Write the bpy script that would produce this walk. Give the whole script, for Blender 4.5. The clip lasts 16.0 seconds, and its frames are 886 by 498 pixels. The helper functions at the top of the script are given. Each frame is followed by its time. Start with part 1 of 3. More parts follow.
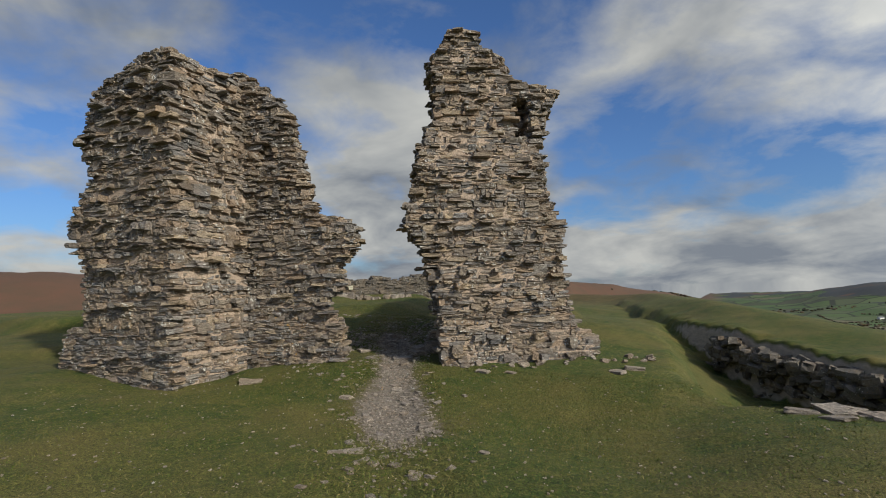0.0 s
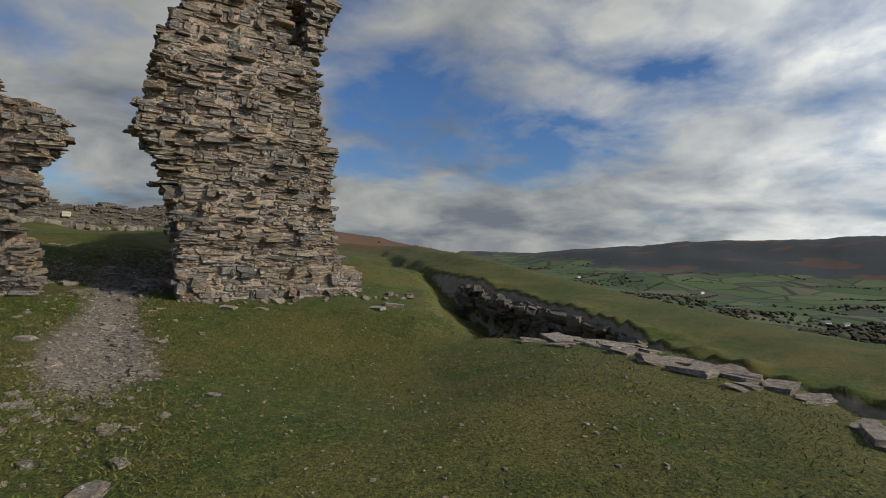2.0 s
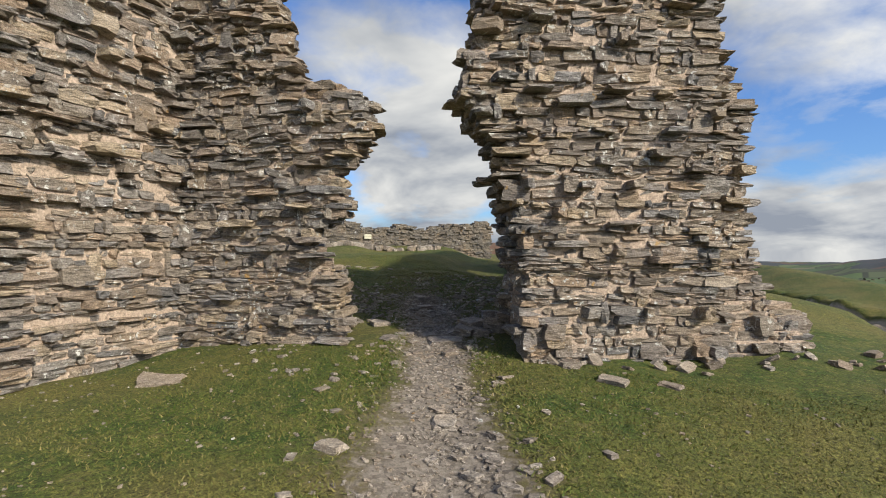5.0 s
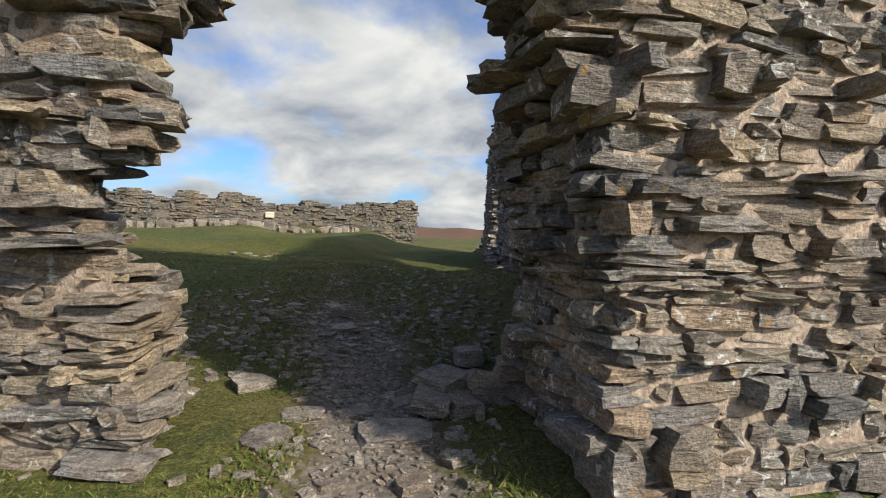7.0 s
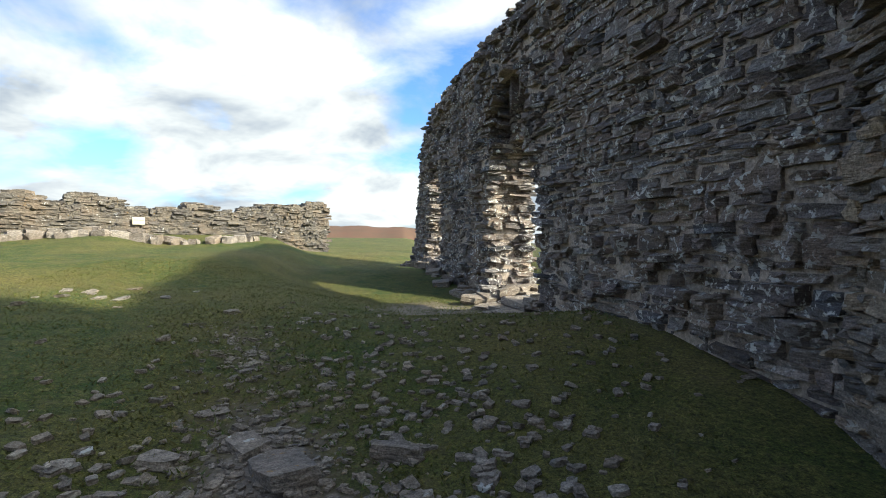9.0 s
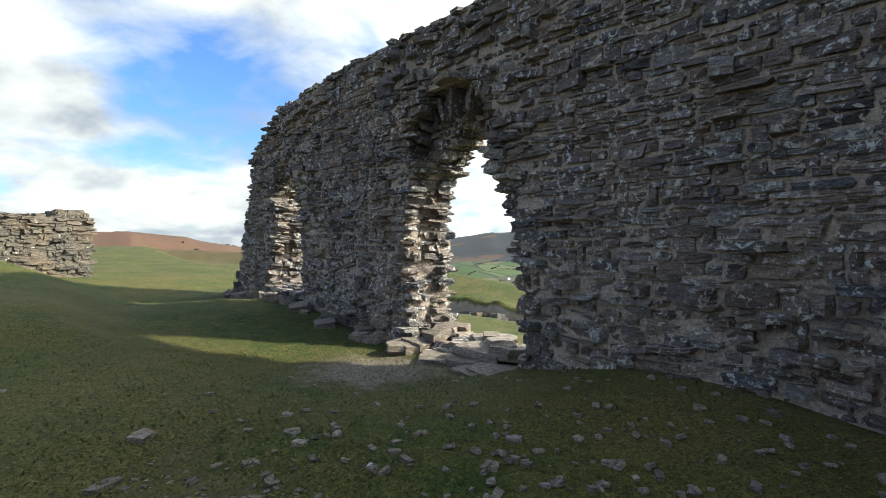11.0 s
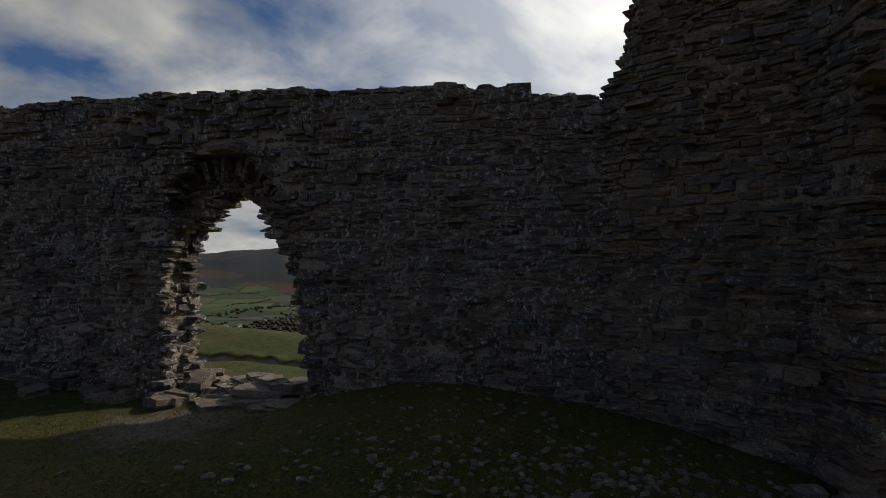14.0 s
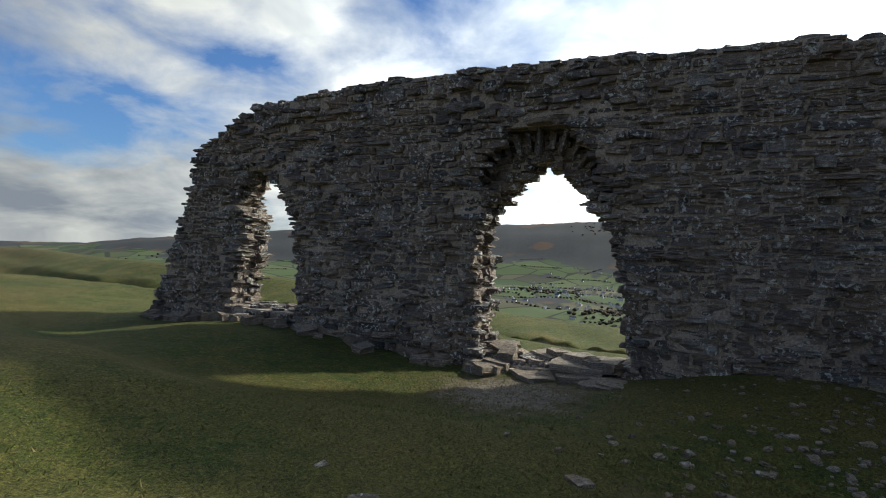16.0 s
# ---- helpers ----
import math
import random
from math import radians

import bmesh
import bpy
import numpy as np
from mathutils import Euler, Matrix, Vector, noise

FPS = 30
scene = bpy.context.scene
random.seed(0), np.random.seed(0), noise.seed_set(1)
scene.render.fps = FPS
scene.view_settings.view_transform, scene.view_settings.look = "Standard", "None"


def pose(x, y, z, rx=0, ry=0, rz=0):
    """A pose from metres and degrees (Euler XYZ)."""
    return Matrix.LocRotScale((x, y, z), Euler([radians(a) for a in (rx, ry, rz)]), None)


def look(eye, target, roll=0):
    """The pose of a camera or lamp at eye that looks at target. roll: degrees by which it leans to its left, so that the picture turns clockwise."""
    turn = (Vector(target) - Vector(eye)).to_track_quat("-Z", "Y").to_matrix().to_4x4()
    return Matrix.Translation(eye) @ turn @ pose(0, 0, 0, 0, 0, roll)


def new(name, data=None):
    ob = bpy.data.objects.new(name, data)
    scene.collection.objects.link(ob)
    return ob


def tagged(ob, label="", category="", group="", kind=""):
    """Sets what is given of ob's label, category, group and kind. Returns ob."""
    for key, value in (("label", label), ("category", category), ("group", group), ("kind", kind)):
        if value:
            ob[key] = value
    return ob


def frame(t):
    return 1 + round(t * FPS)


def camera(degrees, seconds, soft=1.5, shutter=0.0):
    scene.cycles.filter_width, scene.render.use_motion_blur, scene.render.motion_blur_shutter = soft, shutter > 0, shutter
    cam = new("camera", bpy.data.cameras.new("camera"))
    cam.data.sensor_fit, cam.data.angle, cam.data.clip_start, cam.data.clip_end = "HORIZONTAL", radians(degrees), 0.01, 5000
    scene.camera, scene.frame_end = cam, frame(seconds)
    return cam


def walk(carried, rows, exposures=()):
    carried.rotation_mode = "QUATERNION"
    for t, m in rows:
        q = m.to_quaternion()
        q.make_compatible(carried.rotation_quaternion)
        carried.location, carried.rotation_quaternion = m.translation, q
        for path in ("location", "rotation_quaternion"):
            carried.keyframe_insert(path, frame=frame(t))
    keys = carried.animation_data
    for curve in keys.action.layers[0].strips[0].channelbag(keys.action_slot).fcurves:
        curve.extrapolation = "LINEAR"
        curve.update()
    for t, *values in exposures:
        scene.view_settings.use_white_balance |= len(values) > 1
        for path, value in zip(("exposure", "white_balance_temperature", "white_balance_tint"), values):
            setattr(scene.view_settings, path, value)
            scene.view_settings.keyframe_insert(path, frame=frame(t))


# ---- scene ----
cam = camera(81.5, 16.0, 1.0)
PATH = [
    (0, (5.026, 11.070, 1.962), (4.275, 12.916, 2.127), -1.6),
    (0.5, (5.036, 11.375, 1.804), (4.822, 13.362, 1.874), 0.1),
    (1, (5.054, 11.516, 1.679), (5.144, 13.514, 1.721), 0.3),
    (1.5, (5.025, 11.570, 1.653), (5.213, 13.561, 1.677), 1.1),
    (2, (4.978, 11.893, 1.630), (5.083, 13.890, 1.603), 2.0),
    (2.5, (4.628, 12.399, 1.610), (4.514, 14.394, 1.538), 2.5),
    (3, (4.207, 12.929, 1.634), (3.810, 14.887, 1.546), 2.6),
    (3.5, (3.739, 13.489, 1.652), (3.014, 15.351, 1.573), 1.5),
    (3.7, (3.545, 13.689, 1.626), (2.674, 15.488, 1.565), 0.5),
    (5.8, (1.773, 16.741, 1.659), (1.009, 18.589, 1.689), -0.2),
    (6, (1.582, 17.046, 1.631), (0.858, 18.911, 1.642), 0.1),
    (6.5, (1.182, 17.774, 1.663), (0.562, 19.675, 1.627), 0.7),
    (7, (0.801, 18.605, 1.657), (0.281, 20.536, 1.603), 1.3),
    (7.5, (0.390, 19.523, 1.788), (-0.031, 21.477, 1.725), 0.8),
    (8, (0.118, 20.264, 1.919), (-0.191, 22.239, 1.855), -0.0),
    (8.5, (-0.299, 20.835, 1.979), (-0.511, 22.823, 1.917), 0.2),
    (8.7, (-0.454, 21.052, 1.990), (-0.638, 23.043, 1.930), 0.4),
    (10.8, (-2.954, 23.198, 2.339), (-2.330, 25.098, 2.291), -0.1),
    (11, (-3.104, 23.261, 2.408), (-2.321, 25.101, 2.375), 0.3),
    (11.5, (-3.587, 23.306, 2.595), (-2.309, 24.845, 2.638), 1.3),
    (12, (-4.191, 23.199, 2.787), (-2.463, 24.180, 3.019), 4.0),
    (12.5, (-4.565, 23.170, 2.841), (-2.650, 23.500, 3.314), 1.2),
    (13, (-5.010, 23.183, 2.857), (-3.077, 23.313, 3.353), 1.6),
    (13.5, (-5.258, 23.183, 2.842), (-3.341, 23.682, 3.114), 0.5),
    (14, (-5.735, 23.276, 2.814), (-3.944, 24.164, 2.884), -0.0),
    (14.5, (-6.274, 23.872, 2.772), (-4.580, 24.936, 2.793), 0.5),
    (15, (-6.580, 24.348, 2.722), (-5.018, 25.598, 2.718), 1.6),
    (15.5, (-6.799, 24.860, 2.704), (-5.302, 26.187, 2.684), 1.9),
    (16, (-6.968, 25.593, 2.706), (-5.478, 26.928, 2.690), 1.9),
]
walk(cam, [(t, look(eye, target, roll)) for t, eye, target, roll in PATH],
     [(0, 0.1, 6500, 6), (1, 0.0, 6500, 6), (2, -0.25, 6500, 6), (2.8, -0.05, 6500, 6), (3.5, 0.2, 6600, 7), (5.8, 0.85, 6500, 8), (6.2, 0.85, 6500, 8), (7, 0.8, 6500, 7),
      (8, 1.45, 6500, 2), (8.7, 1.55, 6500, 2), (10.8, 1.4, 6500, 2), (11.5, 1.5, 6500, 3), (12, 1.55, 6600, 7), (12.5, 1.0, 6600, 9), (12.8, -0.4, 6800, 10), (13.5, -0.8, 6800, 10),
      (14, -0.9, 6800, 8), (14.5, -0.3, 6600, 5), (15, 0.15, 6500, 4), (16, 0.4, 6500, 3)])

# ---- world, sun, exposure ----
SUN_AZ, SUN_EL = radians(112), radians(31)      # clockwise from +y, above the horizon
SUN_DIR = Vector((math.sin(SUN_AZ) * math.cos(SUN_EL), math.cos(SUN_AZ) * math.cos(SUN_EL), math.sin(SUN_EL)))
sun = new("sun", bpy.data.lights.new("sun", "SUN"))
sun.data.energy, sun.data.angle, sun.data.color = 3.6, radians(2.5), (1.0, 0.91, 0.79)
sun.matrix_world = look(SUN_DIR * 100, (0, 0, 0))


class Nodes:
    """A small wrapper to write node trees in few words."""

    def __init__(self, tree):
        self.tree = tree
        tree.nodes.clear()

    def add(self, kind, inputs=(), **props):
        n = self.tree.nodes.new(kind)
        for key, value in props.items():
            setattr(n, key, value)
        for key, value in dict(inputs).items():
            self.put(n.inputs[key], value)
        return n

    def put(self, socket, value):
        if isinstance(value, bpy.types.NodeSocket):
            self.tree.links.new(value, socket)
        elif isinstance(value, bpy.types.Node):
            self.tree.links.new(value.outputs[0], socket)
        else:
            socket.default_value = value

    def math(self, op, a, b=0.0, c=0.0, clamp=False):
        return self.add("ShaderNodeMath", {0: a, 1: b, 2: c}, operation=op, use_clamp=clamp).outputs[0]

    def noise(self, vector, scale, detail=4.0, rough=0.55, distortion=0.0):
        return self.add("ShaderNodeTexNoise", {"Vector": vector, "Scale": scale, "Detail": detail, "Roughness": rough, "Distortion": distortion}).outputs[0]

    def ramp(self, fac, *stops, mode="LINEAR"):
        n = self.add("ShaderNodeValToRGB", {0: fac})
        n.color_ramp.interpolation = mode
        while len(n.color_ramp.elements) < len(stops):
            n.color_ramp.elements.new(0.5)
        for e, (at, col) in zip(n.color_ramp.elements, stops):
            e.position = at
            e.color = (*col, 1) if isinstance(col, tuple) else (col, col, col, 1)
        return n.outputs[0]

    def mix(self, fac, a, b, blend="MIX"):
        n = self.add("ShaderNodeMix", data_type="RGBA", blend_type=blend)
        for i, v in ((0, fac), (6, a), (7, b)):
            self.put(n.inputs[i], (*v, 1) if isinstance(v, tuple) and len(v) == 3 else v)
        return n.outputs[2]

    def mapped(self, vector, scale=(1, 1, 1), rot=(0, 0, 0), loc=(0, 0, 0)):
        return self.add("ShaderNodeMapping", {0: vector, 1: loc, 2: rot, 3: scale}).outputs[0]


world = bpy.data.worlds.new("sky")
scene.world = world
world.use_nodes = True
N = Nodes(world.node_tree)
sky = N.add("ShaderNodeTexSky", sky_type="NISHITA", sun_disc=False, sun_elevation=SUN_EL, sun_rotation=SUN_AZ, altitude=300.0, dust_density=1.6, ozone_density=2.0)
way = N.add("ShaderNodeTexCoord").outputs["Generated"]
sep = N.add("ShaderNodeSeparateXYZ", {0: way})
up = N.math("MAXIMUM", sep.outputs[2], 0.0)
# flat cloud sheet seen in perspective: direction divided by its height
flat = N.math("DIVIDE", 1.0, N.math("ADD", up, 0.3))
sheet = N.add("ShaderNodeVectorMath", {0: way, 3: flat}, operation="SCALE").outputs[0]
sheet = N.mapped(sheet, (1, 1, 0.5), (0, 0, radians(35)), (3.1, 1.7, 0))
wide = N.noise(sheet, 1.15, 3.0, 0.5, 0.35)
fine = N.noise(sheet, 3.6, 6.0, 0.58, 0.25)
body = N.math("ADD", N.math("MULTIPLY", wide, 0.72), N.math("MULTIPLY", fine, 0.34))
toward = N.add("ShaderNodeVectorMath", {0: way, 1: (math.sin(radians(100)), math.cos(radians(100)), 0.3)}, operation="DOT_PRODUCT").outputs["Value"]
toward = N.math("MULTIPLY", N.math("ADD", toward, 0.0), 1.0, clamp=True)
body = N.math("ADD", body, N.math("MULTIPLY", N.math("POWER", toward, 2.0), 0.15))
low = N.math("MULTIPLY", N.math("SUBTRACT", 0.14, up), 0.9, clamp=True)
body = N.math("ADD", body, low)
cover = N.ramp(body, (0.455, 0.0), (0.60, 1.0))
shade = N.ramp(N.noise(N.mapped(sheet, loc=(0.35, 0.2, 0)), 1.9, 5.0, 0.55, 0.3), (0.36, (0.36, 0.4, 0.48)), (0.66, (0.95, 0.94, 0.92)))
lit = N.math("ADD", 0.52, N.math("MULTIPLY", N.math("POWER", toward, 1.8), 1.9))
cloud = N.add("ShaderNodeVectorMath", {0: shade, 3: lit}, operation="SCALE").outputs[0]
blue = N.add("ShaderNodeVectorMath", {0: sky.outputs[0], 3: 0.085}, operation="SCALE").outputs[0]
blue = N.mix(1.0, blue, (0.62, 0.86, 1.25), "MULTIPLY")
N.add("ShaderNodeOutputWorld", {0: N.add("ShaderNodeBackground", {0: N.mix(cover, blue, cloud), 1: 1.0})})


# ---- materials ----
def material(name):
    m = bpy.data.materials.new(name)
    m.use_nodes = True
    return m, Nodes(m.node_tree)


def finish(n, colour, rough, height=None, bump=0.3, dist=0.02):
    put = {"Base Color": colour, "Roughness": rough, "Specular IOR Level": 0.3}
    if height is not None:
        put["Normal"] = n.add("ShaderNodeBump", {"Height": height, "Strength": bump, "Distance": dist}).outputs[0]
    n.add("ShaderNodeOutputMaterial", {0: n.add("ShaderNodeBsdfPrincipled", put).outputs[0]})


def stone_material(name, tones, lichen=0.62, spot=0.5):
    """Split slate: a tone for each stone, bedding streaks, pale lichen spots, a few ochre patches."""
    m, n = material(name)
    geo = n.add("ShaderNodeNewGeometry")
    pos = geo.outputs["Position"]
    one = n.math("FRACT", n.math("ADD", geo.outputs["Random Per Island"], n.add("ShaderNodeObjectInfo").outputs["Random"]))
    tone = n.ramp(one, *[(i / (len(tones) - 1), c) for i, c in enumerate(tones)])
    grain = n.noise(n.mapped(pos, (1, 1, 5)), 14, 6, 0.65)
    patch = n.noise(pos, 1.3, 4, 0.6)
    col = n.mix(1.0, tone, n.ramp(grain, (0.3, 0.38), (0.7, 1.6)), "MULTIPLY")
    col = n.mix(n.ramp(patch, (0.45, 0.0), (0.7, 0.45)), col, (0.27, 0.19, 0.115))
    col = n.mix(1.0, col, n.ramp(n.noise(pos, 70, 4, 0.75), (0.32, 0.5), (0.68, 1.5)), "MULTIPLY")
    spots = n.noise(pos, 17, 3, 0.6, 0.4)
    field = n.noise(pos, 2.1, 3, 0.6)
    li = n.math("MULTIPLY", n.ramp(spots, (lichen, 0.0), (lichen + 0.05, 1.0)), n.ramp(field, (spot, 0.0), (spot + 0.12, 1.0)))
    big = n.math("MULTIPLY", n.ramp(n.noise(pos, 7, 4, 0.65, 0.5), (0.655, 0.0), (0.675, 1.0)), n.ramp(field, (0.42, 0.0), (0.5, 0.9)))
    col = n.mix(n.math("MAXIMUM", li, big), col, (0.55, 0.545, 0.5))
    och = n.math("MULTIPLY", n.ramp(n.noise(pos, 9, 4, 0.6), (0.64, 0.0), (0.7, 0.8)), n.ramp(n.noise(pos, 0.9, 2), (0.52, 0.0), (0.62, 1.0)))
    col = n.mix(och, col, (0.36, 0.21, 0.06))
    h = n.math("ADD", n.math("MULTIPLY", grain, 0.7), n.math("MULTIPLY", n.noise(pos, 45, 4, 0.7), 0.5))
    finish(n, col, n.ramp(grain, (0.3, 0.72), (0.7, 0.92)), h, 1.0, 0.04)
    return m


def mortar_material(name, a, b):
    m, n = material(name)
    pos = n.add("ShaderNodeNewGeometry").outputs["Position"]
    g = n.noise(pos, 30, 6, 0.7)
    col = n.mix(n.noise(pos, 2.2, 4), a, b)
    col = n.mix(1.0, col, n.ramp(g, (0.32, 0.45), (0.68, 1.35)), "MULTIPLY")
    finish(n, col, 0.95, g, 0.9, 0.03)
    return m


STONE_WARM = stone_material("slate_weathered", [(0.1, 0.094, 0.088), (0.25, 0.205, 0.155), (0.15, 0.138, 0.126), (0.34, 0.27, 0.185), (0.19, 0.183, 0.176), (0.29, 0.215, 0.148), (0.12, 0.115, 0.11), (0.24, 0.215, 0.185)], 0.585, 0.48)
STONE_DARK = stone_material("slate_dark", [(0.07, 0.068, 0.07), (0.19, 0.15, 0.13), (0.09, 0.09, 0.095), (0.27, 0.225, 0.19), (0.125, 0.105, 0.1), (0.25, 0.24, 0.225)], 0.555, 0.4)
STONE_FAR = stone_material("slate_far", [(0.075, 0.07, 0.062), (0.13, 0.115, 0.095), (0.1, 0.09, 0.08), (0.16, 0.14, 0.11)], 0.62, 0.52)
MORTAR = mortar_material("lime_mortar", (0.52, 0.4, 0.295), (0.36, 0.29, 0.23))
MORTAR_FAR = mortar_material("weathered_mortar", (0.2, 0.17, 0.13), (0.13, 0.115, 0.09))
MORTAR_DARK = mortar_material("rubble_core", (0.5, 0.42, 0.34), (0.34, 0.285, 0.235))


# ---- ground shape ----
HEIGHTS = [(5, 11, .3), (4.7, 12.3, .13), (3.7, 13.5, .12), (1.7, 16.7, .15), (.8, 18.7, .18), (.1, 20.3, .36), (-.5, 21.3, .5), (-2.1, 22.2, .72), (-3.6, 22.8, .88),
           (-4.8, 22.7, 1.2), (-6.6, 24.6, 1.25), (1.0, 16.6, .22), (3.7, 19, -.12), (-2.0, 18.6, .2), (-3.0, 17.4, .3), (-3.0, 19.6, .3), (-6.5, 17.6, .6), (1.2, 20.6, .5), (4, 22.0, .5),
           (2.1, 20.9, .33), (8.3, 19.2, .3), (9.0, 16.8, .3), (7.2, 20.2, .12), (-1.3, 20.6, .72), (.1, 22.3, .72), (-1.5, 23.4, .6), (-1.8, 24.1, .72), (-1.0, 24.6, 1.0), (.3, 26.4, 1.3), (1.6, 24.0, .95),
           (-.3, 28.6, .85), (-.8, 30.4, .78), (-1.2, 31.8, .88), (-1.9, 34, 1.15), (-3.2, 38, .95), (-5.4, 28.2, 1.15), (-3.5, 26, 1.05), (-10, 21, .9), (-6, 14, .2), (8, 15, .2),
           (9, 10, .3), (5, 2, .4), (-6, 8, .3), (-8, 31, 1.5), (-9.5, 38.3, 1.95), (-13, 35.0, 2.0), (-8.6, 36.6, 1.5), (-12.6, 32.9, 1.6), (-5.5, 40, 1.2), (-15, 26, 1.5), (-16, 18, .9), (2.2, 29.5, .5), (1.2, 34, .6), (-20, 44, 1.6)]
HX = np.array(HEIGHTS)


def near_height(x, y):
    d2 = (x[..., None] - HX[:, 0]) ** 2 + (y[..., None] - HX[:, 1]) ** 2
    w = np.exp(-d2 / 3.0) + 0.02 / (d2 + 1.0) ** 1.5
    return (w * HX[:, 2]).sum(-1) / w.sum(-1)


def smooth(a, b, x):
    t = np.clip((x - a) / (b - a), 0, 1)
    return t * t * (3 - 2 * t)


def wave(x, y, scale, seed):
    """Cheap smooth noise from a few sines, -1 to 1."""
    r = np.random.RandomState(seed)
    out = np.zeros_like(x)
    for k in range(7):
        a, f, p = r.uniform(0, 6.28), scale * r.uniform(0.6, 2.2), r.uniform(0, 6.28)
        out += np.sin((x * np.cos(a) + y * np.sin(a)) * f + p)
    return out / 4.0


# near edge of the rock-cut ditch, seen from above
EDGE = np.array([(14, -40), (13, -10), (11.5, 4), (9.6, 12), (9.1, 16.5), (8.7, 19), (7.3, 20.3), (6.1, 20.2), (5.3, 22), (5.3, 24.5), (4.6, 28), (3.4, 32.5), (1.6, 37.5), (-1, 43), (-3.5, 52), (-6, 66), (-10, 95)])


def edge_distance(x, y):
    """Signed distance from the ditch's near edge, positive outside the castle, and the place along it."""
    best, sign, along, run = np.full_like(x, 1e9), np.ones_like(x), np.zeros_like(x), 0.0
    for (ax, ay), (bx, by) in zip(EDGE[:-1], EDGE[1:]):
        dx, dy = bx - ax, by - ay
        n = np.hypot(dx, dy)
        t = np.clip(((x - ax) * dx + (y - ay) * dy) / n ** 2, 0, 1)
        d = np.hypot(x - ax - t * dx, y - ay - t * dy)
        side = np.where((x - ax) * dy - (y - ay) * dx > 0, 1.0, -1.0)
        hit = d < best
        best, sign, along = np.where(hit, d, best), np.where(hit, side, sign), np.where(hit, run + t * n, along)
        run += n
    return best * sign, along


RIDGE = [(-180, 2.0), (-120, 2.4), (-60, 2.7), (-50, 2.0), (-30, 1.2), (-14, 0.8), (-8, 0.7), (-4, 0.25), (1, -0.7), (3, -1.1), (4.4, -1.7), (4.8, -0.9), (11, -0.9), (13.5, -0.9), (17, -0.3), (23, 0.3), (30, 1.0), (36, 1.3), (47, 2.05), (60, 2.8), (75, 3.5), (98, 4.5), (106, 5.0), (130, 4.0), (180, 2.0)]
FAR = [(-180, 1500), (-60, 1100), (-30, 1100), (-8, 1200), (0, 1500), (4.4, 1900), (4.8, 4500), (11, 4500), (14, 3800), (23, 3600), (47, 3400), (75, 3000), (100, 2800), (180, 2000)]


def ground_height(x, y):
    s, along = edge_distance(x, y)
    near = near_height(x, y)
    near = near + 0.05 * wave(x, y, 0.9, 3) * smooth(2, 8, np.hypot(x + 1, y - 18) ) + 0.02 * wave(x, y, 3.0, 4)
    lip = near - 0.05 * smooth(-2.0, 0, s)
    # ditch floor, the rock face on its far side and the bank above it
    turn = np.degrees(np.arctan2(x - 5.0, y - 11.6))
    crest = np.interp(turn, [-60, -20, 0, 5, 12, 23, 36, 60, 110], [0.9, 0.9, 0.6, 0.35, -0.3, -1.1, -1.5, -1.6, -1.7])
    floor = np.interp(turn, [-8, 0, 3, 8], [-0.6, -1.3, -2.6, -4.1]) + 0.3 * wave(x, y, 0.25, 5)
    wob = 0.5 * wave(x, y, 0.5, 6)
    z = lip + (floor - lip) * smooth(-0.2, 2.2, s + 0.3 * wob)
    face = crest - np.interp(turn, [-20, 5, 25, 60], [1.1, 1.1, 0.55, 0.5]) + 0.2 * wave(x, y, 0.6, 8)
    z = np.where(s > 6, z + (face - z) * smooth(9.5, 10.5, s + wob) + 0.22 * wave(x, y, 2.6, 31) * smooth(8, 9.6, s) * (1 - smooth(10.4, 12, s)), z)
    z = z + (crest + 0.25 * wave(x, y, 0.3, 9) - z) * smooth(10.3, 15.5, s) * (s > 6)
    # outside slope down to the valley
    drop = np.maximum(s - 17, 0)
    z = z - 112 * (1 - np.exp(-drop / 230.0)) * smooth(0, 60, drop) - 0.16 * np.minimum(drop, 60)
    az, r = np.degrees(np.arctan2(x, y - 12)), np.hypot(x, y - 12)
    rise = np.interp(az, *np.array(RIDGE).T) + 0.10 * wave(az, az * 0, 0.9, 11) + 0.05 * wave(az, az * 0, 3.5, 12)
    far = np.interp(az, *np.array(FAR).T)
    top = 1.7 + far * np.tan(np.radians(rise))
    hill = smooth(0.5, 1.0, r / far)
    behind = smooth(-40, -90, s)
    z = np.where(s < 0, lip * (1 - behind) + behind * (1.2 - 60 * smooth(40, 400, -s)), z)
    bump = (14 * wave(x, y, 0.006, 13) + 5 * wave(x, y, 0.02, 14)) * smooth(250, 700, r) * (1 - smooth(0.75, 1.0, r / far))
    z = z * (1 - hill) + top * hill + bump * 0.8
    z = np.where(r > far, top - (r - far) * 0.02, z)
    return z


def height_at(x, y):
    return float(ground_height(np.array([float(x)]), np.array([float(y)]))[0])


# path of trodden gravel, through the gate and on across the ward
TRACK = np.array([(2.75, 15.3), (2.1, 16.5), (1.55, 17.6), (0.5, 19.6), (-0.35, 21.4), (-1.4, 23.2), (-2.1, 24.6), (-3.3, 26.8)])


def track_distance(x, y):
    best = np.full_like(x, 1e9)
    for (ax, ay), (bx, by) in zip(TRACK[:-1], TRACK[1:]):
        dx, dy = bx - ax, by - ay
        t = np.clip(((x - ax) * dx + (y - ay) * dy) / (dx * dx + dy * dy), 0, 1)
        best = np.minimum(best, np.hypot(x - ax - t * dx, y - ay - t * dy))
    return best


